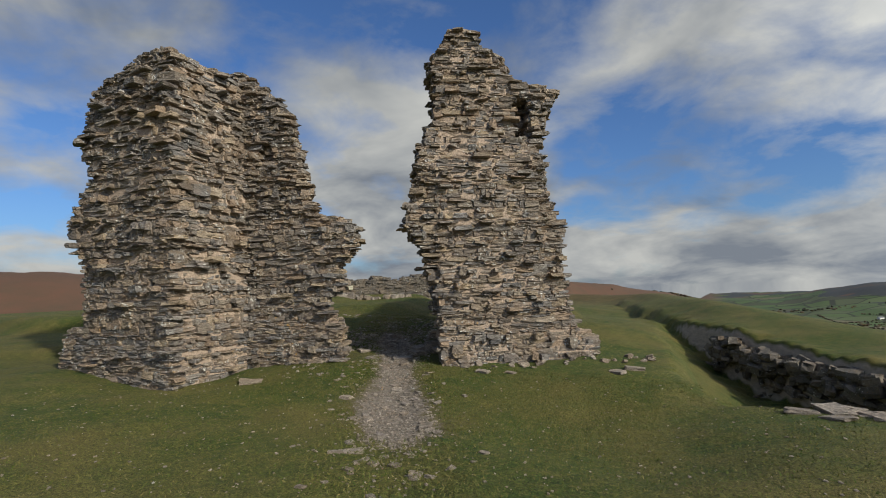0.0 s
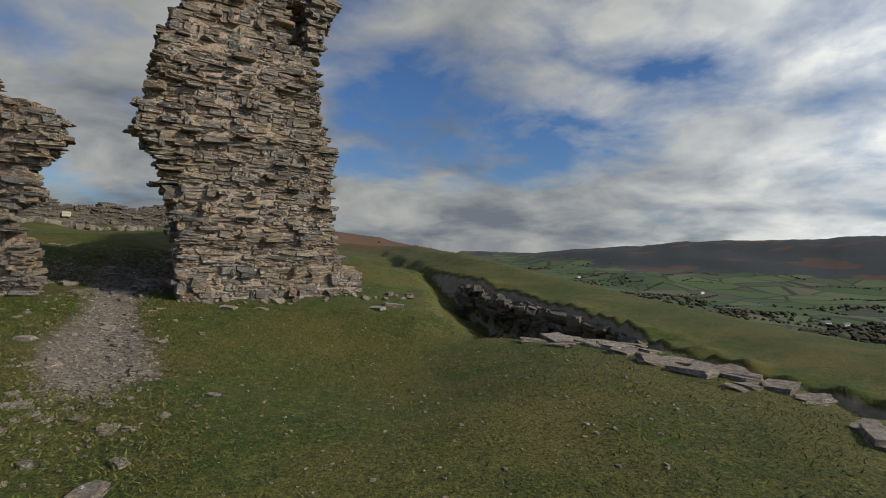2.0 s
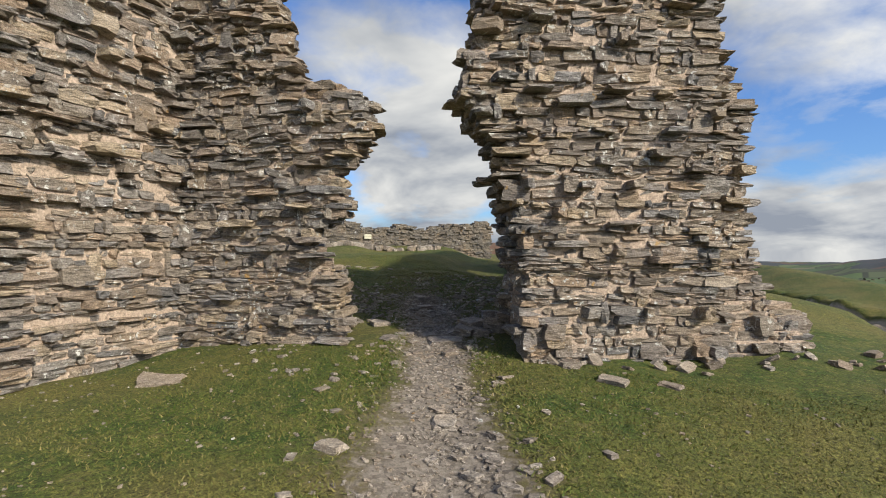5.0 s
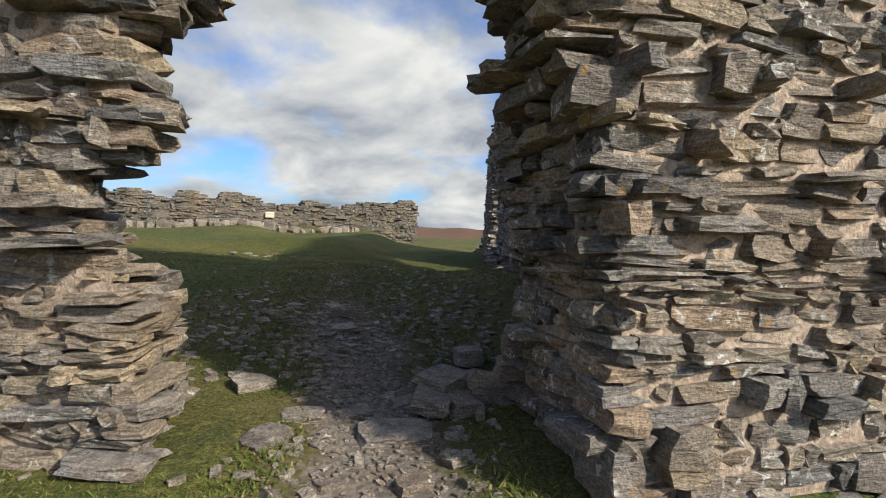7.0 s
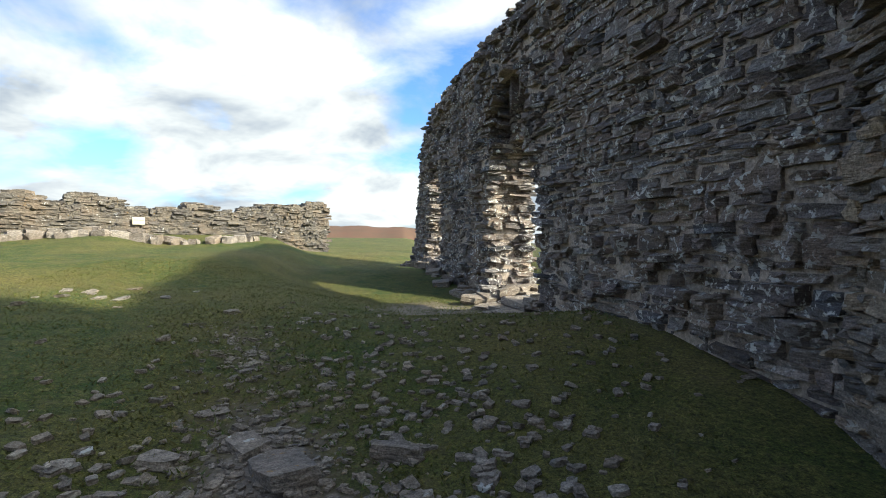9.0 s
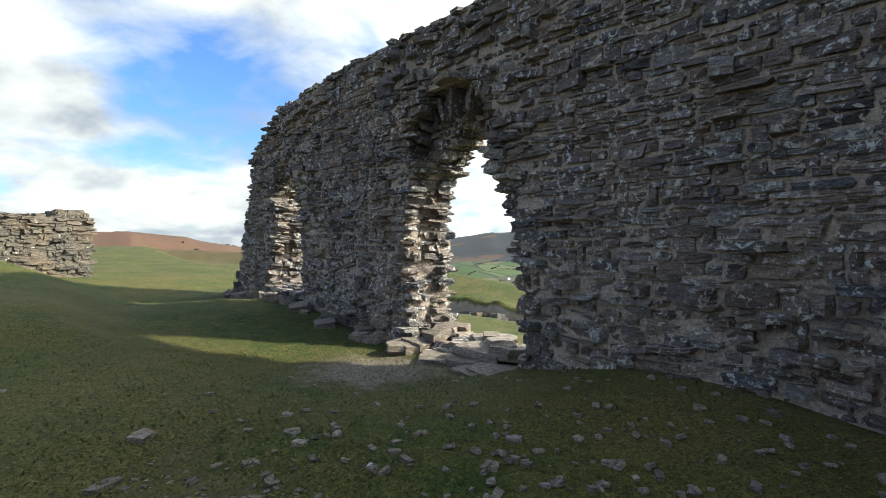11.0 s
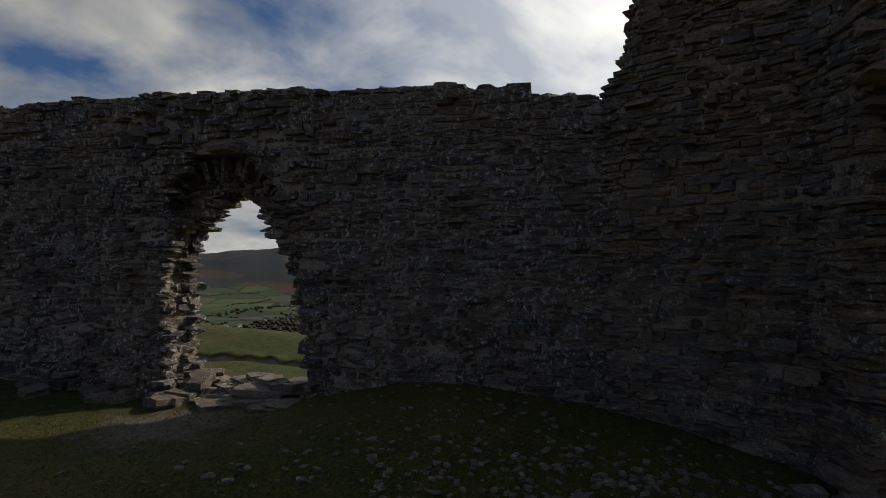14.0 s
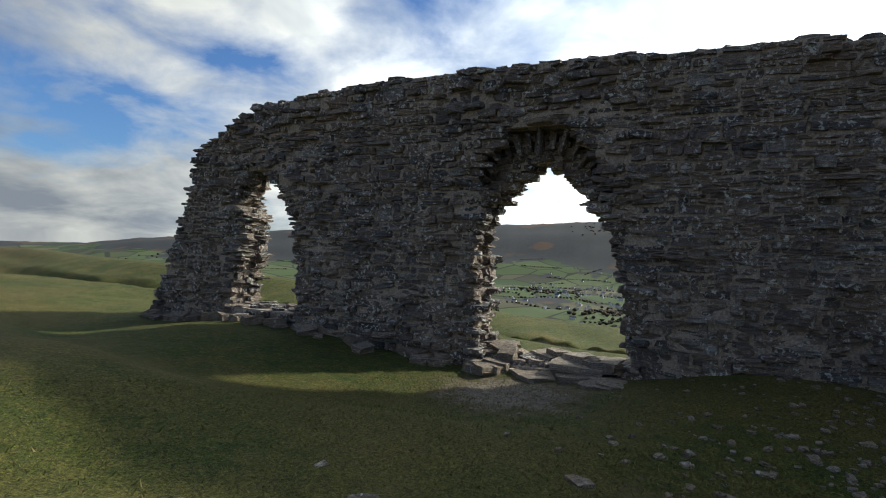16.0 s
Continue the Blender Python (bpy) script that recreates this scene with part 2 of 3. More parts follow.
def track_wear(x, y):
    """How bare the way is trodden: most in the gate, broken and fading at both ends."""
    wide = 0.46 + 0.3 * np.exp(-((y - 17.9) / 1.2) ** 2) + 0.1 * wave(x, y, 1.1, 21) + 0.08 * wave(x, y, 3.1, 22)
    return np.exp(-(track_distance(x, y) / np.maximum(wide, 0.15)) ** 2) * (0.08 + 0.92 * smooth(16.2, 17.5, y)) * (1 - 0.7 * smooth(23.6, 25.2, y))


def mesh_from(name, verts, faces, mat, smooth_shade=False):
    me = bpy.data.meshes.new(name)
    me.from_pydata(verts, [], faces)
    me.materials.append(mat)
    if smooth_shade:
        me.polygons.foreach_set("use_smooth", [True] * len(me.polygons))
    me.update()
    return me


def ground_material():
    m, n = material("hill_ground")
    geo = n.add("ShaderNodeNewGeometry")
    pos, nor = geo.outputs["Position"], geo.outputs["Normal"]
    att = n.add("ShaderNodeAttribute", attribute_name="zones").outputs["Color"]
    s3 = n.add("ShaderNodeSeparateColor", {0: att})
    path, land, rock = s3.outputs[0], s3.outputs[1], s3.outputs[2]
    fine = n.noise(pos, 38, 5, 0.7)
    mid = n.noise(pos, 3.2, 5, 0.6)
    big = n.noise(pos, 0.45, 4, 0.6)
    turf = n.mix(n.ramp(mid, (0.35, 0.0), (0.68, 1.0)), (0.025, 0.046, 0.006), (0.062, 0.068, 0.012))
    turf = n.mix(n.ramp(big, (0.42, 0.0), (0.66, 0.75)), turf, (0.105, 0.084, 0.024))
    turf = n.mix(n.ramp(n.noise(pos, 11, 4, 0.65), (0.5, 0.0), (0.68, 0.7)), turf, (0.115, 0.104, 0.026))
    turf = n.mix(1.0, turf, n.ramp(fine, (0.33, 0.3), (0.67, 1.75)), "MULTIPLY")
    turf = n.mix(1.0, turf, n.ramp(n.noise(pos, 110, 3, 0.7), (0.35, 0.45), (0.65, 1.55)), "MULTIPLY")
    peb = n.add("ShaderNodeTexVoronoi", {"Vector": pos, "Scale": 26.0}, feature="F1")
    gravel = n.mix(peb.outputs["Color"], (0.1, 0.082, 0.064), (0.25, 0.215, 0.175))
    gravel = n.mix(1.0, gravel, n.ramp(fine, (0.3, 0.55), (0.7, 1.25)), "MULTIPLY")
    broken = n.math("ADD", n.math("MULTIPLY", n.math("SUBTRACT", mid, 0.5), 1.1), n.math("MULTIPLY", n.math("SUBTRACT", n.noise(pos, 13, 4, 0.65), 0.5), 0.8))
    trod = n.math("ADD", path, broken)
    col = n.mix(n.ramp(trod, (0.15, 0.0), (0.5, 0.8)), turf, (0.105, 0.082, 0.045))
    col = n.mix(n.ramp(trod, (0.4, 0.0), (0.66, 1.0)), col, gravel)
    # cliff faces
    steep = n.ramp(n.add("ShaderNodeSeparateXYZ", {0: nor}).outputs[2], (0.46, 1.0), (0.66, 0.0))
    crag = n.mix(n.noise(n.mapped(pos, (1, 1, 2.5)), 2.5, 6, 0.7), (0.09, 0.078, 0.06), (0.46, 0.39, 0.3))
    col = n.mix(n.math("MULTIPLY", steep, rock), col, crag)
    # far country: fields, woods tinted with blue distance haze, moor
    cell = n.add("ShaderNodeTexVoronoi", {"Vector": n.mapped(pos, (1, 1, 0)), "Scale": 0.0075, "Randomness": 0.9})
    hedge = n.add("ShaderNodeTexVoronoi", {"Vector": n.mapped(pos, (1, 1, 0)), "Scale": 0.0075, "Randomness": 0.9}, feature="DISTANCE_TO_EDGE").outputs[0]
    cr = n.add("ShaderNodeSeparateColor", {0: cell.outputs["Color"]}).outputs[0]
    field = n.ramp(cr, (0.0, (0.04, 0.07, 0.025)), (0.35, (0.06, 0.095, 0.03)), (0.6, (0.085, 0.11, 0.045)), (0.8, (0.045, 0.05, 0.03)), (1.0, (0.12, 0.11, 0.06)))
    field = n.mix(n.ramp(hedge, (0.02, 1.0), (0.035, 0.0)), field, (0.025, 0.03, 0.018))
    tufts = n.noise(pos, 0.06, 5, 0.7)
    # blue-dark tint puts distance haze and cloud shade into the woods' colour
    hazed_wood = n.mix(tufts, (0.018, 0.024, 0.03), (0.05, 0.052, 0.052))
    moor = n.mix(n.noise(pos, 0.03, 6, 0.65), (0.06, 0.05, 0.03), (0.13, 0.058, 0.036))
    slope = n.add("ShaderNodeSeparateXYZ", {0: pos}).outputs[2]
    # woods and moor gain with height, so the haze tint covers the ridges
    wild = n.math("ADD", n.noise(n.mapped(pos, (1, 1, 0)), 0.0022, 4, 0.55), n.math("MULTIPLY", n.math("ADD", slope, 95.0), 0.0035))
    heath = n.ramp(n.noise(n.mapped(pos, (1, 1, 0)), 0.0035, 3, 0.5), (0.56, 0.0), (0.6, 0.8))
    country = n.mix(n.ramp(wild, (0.55, 0.0), (0.57, 1.0)), field, n.mix(heath, hazed_wood, moor))
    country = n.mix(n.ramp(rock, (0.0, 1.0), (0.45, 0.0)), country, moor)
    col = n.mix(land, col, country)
    h = n.math("ADD", n.math("MULTIPLY", fine, 0.6), n.math("MULTIPLY", n.noise(pos, 9, 4, 0.6), 0.9))
    finish(n, col, 0.95, h, 0.8, 0.03)
    return m


def build_ground():
    cx, cy = 0.0, 18.5
    rings = [0.0] + list(np.geomspace(0.4, 11, 110)) + list(np.linspace(11.1, 40, 150)) + list(np.geomspace(40.5, 4700, 130))
    turns = 760
    a = np.linspace(0, 2 * np.pi, turns, endpoint=False)
    r = np.array(rings[1:])
    X = cx + r[:, None] * np.sin(a)[None]
    Y = cy + r[:, None] * np.cos(a)[None]
    Z = ground_height(X, Y)
    td = track_distance(X, Y)
    Z = Z - 0.07 * np.exp(-(td / 0.5) ** 2)
    verts = np.concatenate([[[cx, cy, height_at(cx, cy)]], np.stack([X, Y, Z], -1).reshape(-1, 3)])
    k = len(r)
    i, j = np.meshgrid(np.arange(k - 1), np.arange(turns), indexing="ij")
    j2 = (j + 1) % turns
    quads = np.stack([1 + i * turns + j, 1 + (i + 1) * turns + j, 1 + (i + 1) * turns + j2, 1 + i * turns + j2], -1).reshape(-1, 4)[:, ::-1]
    fan = [(0, 1 + (q + 1) % turns, 1 + q) for q in range(turns)]
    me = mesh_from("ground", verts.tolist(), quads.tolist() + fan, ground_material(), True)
    x, y = verts[:, 0], verts[:, 1]
    s, _ = edge_distance(x, y)
    az, rr = np.degrees(np.arctan2(x, y - 12)), np.hypot(x, y - 12)
    zones = np.ones((len(verts), 4), np.float32)
    zones[:, 0] = track_wear(x, y) * 0.9
    zones[:, 0] = np.maximum(zones[:, 0], 0.9 * np.exp(-(((x + 1.45) / 1.0) ** 2 + ((y - 29.3) / 1.0) ** 2)))
    zones[:, 1] = smooth(60, 130, rr) * np.where(s > 0, 1, smooth(-60, -110, s))
    zones[:, 2] = np.where(rr < 60, np.maximum(smooth(5.5, 7.5, s), 1 - smooth(-3, -1, s)), smooth(4, 9, az) * (1 - smooth(140, 170, az)))
    me.attributes.new("zones", "FLOAT_COLOR", "POINT").data.foreach_set("color", zones.ravel())
    return tagged(new("ground", me), "green and tawny cropped hilltop turf, falling to a wide farmed valley", "ground", kind="structure")


build_ground()


# ---- masonry ----
def stone_template(seed):
    """A split stone about one unit long, deep and high: a box with broken corners."""
    r = random.Random(seed)
    bm = bmesh.new()
    bmesh.ops.create_cube(bm, size=1.0)
    bmesh.ops.subdivide_edges(bm, edges=bm.edges[:], cuts=1, use_grid_fill=True)
    lean, skew = r.uniform(-0.16, 0.16), r.uniform(-0.14, 0.14)
    for v in bm.verts:
        k = sum(abs(c) > 0.4 for c in v.co)
        v.co *= (1, 1, 1.0, 0.88)[k] if k < 3 else r.uniform(0.84, 0.99)
        v.co.x += r.uniform(-0.08, 0.08) + skew * v.co.y
        v.co.y += r.uniform(-0.09, 0.09)
        v.co.z += r.uniform(-0.09, 0.09) + lean * v.co.x * 0.6
    bmesh.ops.triangulate(bm, faces=bm.faces[:])
    v = np.array([tuple(q.co) for q in bm.verts])
    f = np.array([[q.index for q in p.verts] for p in bm.faces])
    bm.free()
    return v, f


TEMPLATES = [stone_template(s) for s in range(14)]


def stone_meshes(name, mat):
    return [mesh_from(name, v.tolist(), f.tolist(), mat) for v, f in TEMPLATES]


def joined(name, stones, mat):
    """Many stones in one mesh. A stone: template number, 4x4 matrix."""
    vs, fs, at = [], [], 0
    for k, m in stones:
        v, f = TEMPLATES[k]
        vs.append(v @ m[:3, :3].T + m[:3, 3])
        fs.append(f + at)
        at += len(v)
    return mesh_from(name, np.concatenate(vs).tolist(), np.concatenate(fs).tolist(), mat)


def stone_matrix(place, along, length, depth, height, rng, twist=0.12, tilt=0.05):
    a = math.atan2(along[1], along[0]) + rng.gauss(0, twist)
    m = Matrix.LocRotScale(place, Euler((rng.gauss(0, tilt), rng.gauss(0, tilt), a)), (length, depth, height))
    return np.array(m)


class Masonry:
    """A mass of coursed rubble: spans(w) gives the rectangles (u0, u1, v0, v1) that it fills at height w, in a frame at P whose u runs along d and whose v runs behind the face."""

    def __init__(self, P, d, seed, course=0.1, length=0.36, proud=0.05, behind=None):
        n = math.hypot(*d)
        self.P, self.d = P, (d[0] / n, d[1] / n)
        self.n = behind or (-self.d[1], self.d[0])
        self.rng = random.Random(seed)
        self.course, self.length, self.proud = course, length, proud
        self.stones, self.core, self.gap = [], [], 0.012

    def at(self, u, v, w):
        return Vector((self.P[0] + u * self.d[0] + v * self.n[0], self.P[1] + u * self.d[1] + v * self.n[1], w))

    def box(self, u0, u1, v0, v1, w0, w1):
        if u1 - u0 > 0.02 and v1 - v0 > 0.02:
            self.core.append([self.at(u, v, w) for w in (w0, w1) for u, v in ((u0, v0), (u1, v0), (u1, v1), (u0, v1))])

    def line(self, a, b, out, w, h, rough):
        """Stones side by side along one edge from a to b (u, v), facing out."""
        r = self.rng
        run = math.hypot(b[0] - a[0], b[1] - a[1])
        along = ((b[0] - a[0]) / max(run, 1e-6), (b[1] - a[1]) / max(run, 1e-6))
        t = -r.uniform(0, 0.15)
        while t < run:
            ln = self.length * r.choice((0.3, 0.42, 0.55, 0.7, 0.9, 1.15, 1.5))
            c = min(max(t + ln / 2, 0.03), run - 0.03)
            u, v = a[0] + along[0] * c, a[1] + along[1] * c
            k = rough(u, w) if callable(rough) else rough
            dep = r.uniform(0.2, 0.34)
            push = r.gauss(0.0, 0.3) * self.proud * k + (r.random() < 0.12 * k) * r.uniform(0.3, 1.0) * self.proud * 2.2
            u += out[0] * (push - dep / 2)
            v += out[1] * (push - dep / 2)
            wx = along[0] * self.d[0] + along[1] * self.n[0]
            wy = along[0] * self.d[1] + along[1] * self.n[1]
            hh = h * r.uniform(0.55, 1.02) * (1.8 if r.random() < 0.09 else 1)
            self.stones.append((r.randrange(len(TEMPLATES)), stone_matrix(self.at(u, v, w + h / 2 + r.gauss(0, 0.006)), (wx, wy), ln * 1.0, dep, hh, r, 0.05 + 0.09 * k, 0.02 + 0.035 * k)))
            t += ln * 1.02 + self.gap

    def raise_up(self, w0, w1, spans, rough=1.0, faces="fblr", inset=0.035):
        r, w = self.rng, w0
        while w < w1:
            h = self.course * r.choice((0.6, 0.8, 0.95, 1.1, 1.3, 1.6))
            here, above = spans(w + h / 2), spans(w + h * 1.5) if w + h < w1 else []
            for u0, u1, v0, v1 in here:
                self.box(u0 + inset, u1 - inset, v0 + inset, v1 - inset, w, w + h + 0.002)
                j = lambda: r.gauss(0, 0.025)
                a, b = u0 + j(), u1 + j()
                if "f" in faces:
                    self.line((a, v0), (b, v0), (0, -1), w, h, rough)
                if "b" in faces:
                    self.line((a, v1), (b, v1), (0, 1), w, h, rough)
                if "l" in faces:
                    self.line((a, v0 + 0.1), (a, v1 - 0.1), (-1, 0), w, h, rough)
                if "r" in faces:
                    self.line((b, v0 + 0.1), (b, v1 - 0.1), (1, 0), w, h, rough)
                # stones on what lies open to the sky
                u = u0 + 0.25
                while u < u1 - 0.2:
                    v = v0 + 0.25
                    while v < v1 - 0.2:
                        if not any(a0 < u < a1 and b0 < v < b1 for a0, a1, b0, b1 in above):
                            ln = self.length * r.uniform(0.7, 1.3)
                            self.stones.append((r.randrange(len(TEMPLATES)), stone_matrix(self.at(u + r.gauss(0, .05), v + r.gauss(0, .05), w + h * 0.75 + r.uniform(0, 0.07)), self.d, ln, ln * r.uniform(.6, .9), h * r.uniform(.8, 1.4), r, 0.8, 0.08)))
                        v += 0.27
                    u += 0.3
            w += h

    def build(self, thing, name, stone, mortar, near, keep=300):
        """The core, the stones nearest to a spot as parts of their own, and the rest in one part."""
        vs, fs = [], []
        for c in self.core:
            k = len(vs)
            vs += [tuple(p) for p in c]
            fs += [(k, k + 3, k + 2, k + 1), (k + 4, k + 5, k + 6, k + 7)] + [(k + i, k + (i + 1) % 4, k + 4 + (i + 1) % 4, k + 4 + i) for i in range(4)]
        tagged(child(new("rubble_core", mesh_from("rubble_core", vs, fs, mortar)), thing), kind="stuff")
        spot = np.array(near)
        order = sorted(range(len(self.stones)), key=lambda i: float(((self.stones[i][1][:3, 3] - spot) ** 2).sum()))
        picked, rest = order[:keep], order[keep:]
        if rest:
            tagged(child(new("stonework", joined("stonework", [self.stones[i] for i in rest], stone)), thing), kind="stuff")
        shared = stone_meshes("stone", stone)
        for i in picked:
            k, m = self.stones[i]
            ob = child(new("stone", shared[k]), thing)
            ob.matrix_basis = Matrix(m.tolist())


def child(ob, parent):
    ob.parent = parent
    return ob


def thing(name, label, category, group="", kind=""):
    return tagged(new(name), label, category, group, kind)


def table(*rows):
    w = [r[0] for r in rows]
    cols = list(zip(*[r[1:] for r in rows]))
    return lambda x: [float(np.interp(x, w, c)) for c in cols]


# right-hand gate tower
def tower_right():
    top = thing("gate_tower", "tall ragged slate gate tower with a sprung arch stub", "ruin", "ruined gate towers")
    m = Masonry((1.0, 20.87), (0.88, 0.476), 11, 0.078, 0.26, 0.08)
    edge = table((-0.6, -0.05, 3.45), (0.7, 0.0, 3.3), (1.3, -0.05, 3.05), (2.0, -0.1, 2.9), (2.8, -0.22, 2.85), (3.0, -0.45, 2.86), (3.3, -0.72, 2.85), (3.6, -0.66, 2.78),
                 (3.9, -0.6, 2.68), (4.3, -0.42, 2.5), (4.7, -0.45, 2.38), (5.1, -0.36, 2.35), (5.6, -0.05, 2.42), (6.0, 0.02, 2.6), (6.5, 0.0, 2.72), (6.62, 0.02, 1.75), (6.9, -0.05, 1.42), (7.15, 0.0, 1.35), (7.5, 0.2, 1.05), (7.85, 0.4, 0.8))

    def spans(w):
        a, b = edge(w)
        b -= 0.12 if 1.0 < w < 5.2 else 0.0
        back = 1.2 + 0.06 * math.sin(w * 3)
        front = 0.45 * min(max((w - 4.6) / 0.8, 0), 1)
        if 5.35 < w < 6.28:
            return [(a, 1.72, front, back), (1.72, 2.14, 0.95, back), (2.14, b, front, back)]
        if 4.55 < w <= 5.35:
            return [(a, 1.72, front, back), (1.72, b, front + 0.08, back)]
        if a < -0.15 and w < 5.3:
            out = [(a, -0.1, 0.05, 0.85), (-0.1, b, front, back)]
        else:
            out = [(a, b, front, back)]
        # the outer corner has fallen back
        if w < 4.6:
            l, r, v0, v1 = out.pop()
            out += [(l, 2.1, v0, v1), (2.1, max(r, 2.3), v0 + 0.5 * min(max((w - 0.3) / 0.8, 0), 1), v1)]
        return out

    m.raise_up(-0.5, 7.8, spans, lambda u, w: 0.5 if u > 1.15 and w < 4.5 else 1.05)
    # the spine behind, which joins the tower to the hall wall and faces the ward
    p = Masonry((1.28, 24.3), (-0.16, -0.987), 12, 0.078, 0.26, 0.08, (0.954, 0.298))
    run = table((-0.5, 0.0, 2.35), (5.0, 0.0, 2.3), (5.12, 0.1, 2.3), (5.5, 0.3, 2.2), (5.9, 0.42, 2.25), (6.5, 0.5, 2.25), (6.9, 0.6, 2.1), (7.2, 0.7, 1.8), (7.6, 0.85, 1.5), (7.8, 1.1, 1.4))
    p.raise_up(-0.4, 7.8, lambda w: [(*run(w), 0.0, 1.3 if w < 5.2 else 0.75)], lambda u, w: 0.5 if u < 1.0 else 1.05)
    m.stones += p.stones
    m.core += p.core
    m.build(top, "gate_tower", STONE_WARM, MORTAR, (0.9, 20.6, 1.6))


# height, left end, right end of the buttress; height, passage end of the gate wall
LEFT_EDGE = [(-0.6, -3.2, 0.05), (0.65, -3.1, 0.0), (1.35, -2.9, 0.0), (1.5, -2.35, 0.0), (2.7, -2.45, 0.0), (3.6, -2.95, -0.05), (4.15, -2.55, -0.05), (4.5, -2.2, -0.05), (5.1, -2.6, -0.1),
             (5.7, -2.45, -0.1), (6.4, -2.15, -0.15), (6.6, -1.6, -0.2), (6.82, -0.9, -0.2)]
STUB_EDGE = [(-0.5, 2.68), (0.8, 2.62), (1.4, 2.5), (1.62, 2.2), (1.95, 2.28), (2.1, 2.6), (2.35, 2.58), (2.6, 2.52), (2.78, 2.72), (3.1, 2.93), (3.45, 2.85), (3.62, 2.5), (3.72, 1.95), (4.7, 1.68), (5.2, 1.5), (6.0, 1.33), (6.5, 0.95), (7.1, 0.25)]


def tower_left():
    top = thing("gate_tower", "broad ruined slate gate tower with a broken arch stub", "ruin", "ruined gate towers")
    # buttress that stands out in front
    m = Masonry((-3.3, 18.0), (1.0, 0.0), 21, 0.078, 0.26, 0.08)
    edge = table(*LEFT_EDGE)
    m.raise_up(-0.4, LEFT_EDGE[-1][0], lambda w: [(*edge(w), 0.0, 2.3)], lambda u, w: 1.05 if w > 2.4 else 0.45)
    # gate wall with the arch stub, running from the inner corner to the passage
    g = Masonry((-3.6, 20.0), (1.9, 0.4), 22, 0.078, 0.26, 0.08, (-0.62, 0.78))
    end = table(*STUB_EDGE)

    def spans(w):
        hi, b = end(w), 0.85 if w < 1.7 else 0.6 if w < 3.72 else 0.45
        if 5.0 < w < 5.4:
            return [(-1.0, 0.55, 0.0, b), (0.55, 0.95, 0.7, b), (0.95, *hi, 0.0, b)]
        return [(-1.0, hi[0] - 0.1, 0.0, b * 0.55), (-1.0, hi[0] - 0.14, b * 0.55, b)]
    g.raise_up(-0.4, STUB_EDGE[-1][0], spans, lambda u, w: 0.45 if w < 2.5 and u < 1.3 else 1.05, "fbr")
    m.stones += g.stones
    m.core += g.core
    m.build(top, "gate_tower", STONE_WARM, MORTAR, (-1.7, 20.3, 1.2))


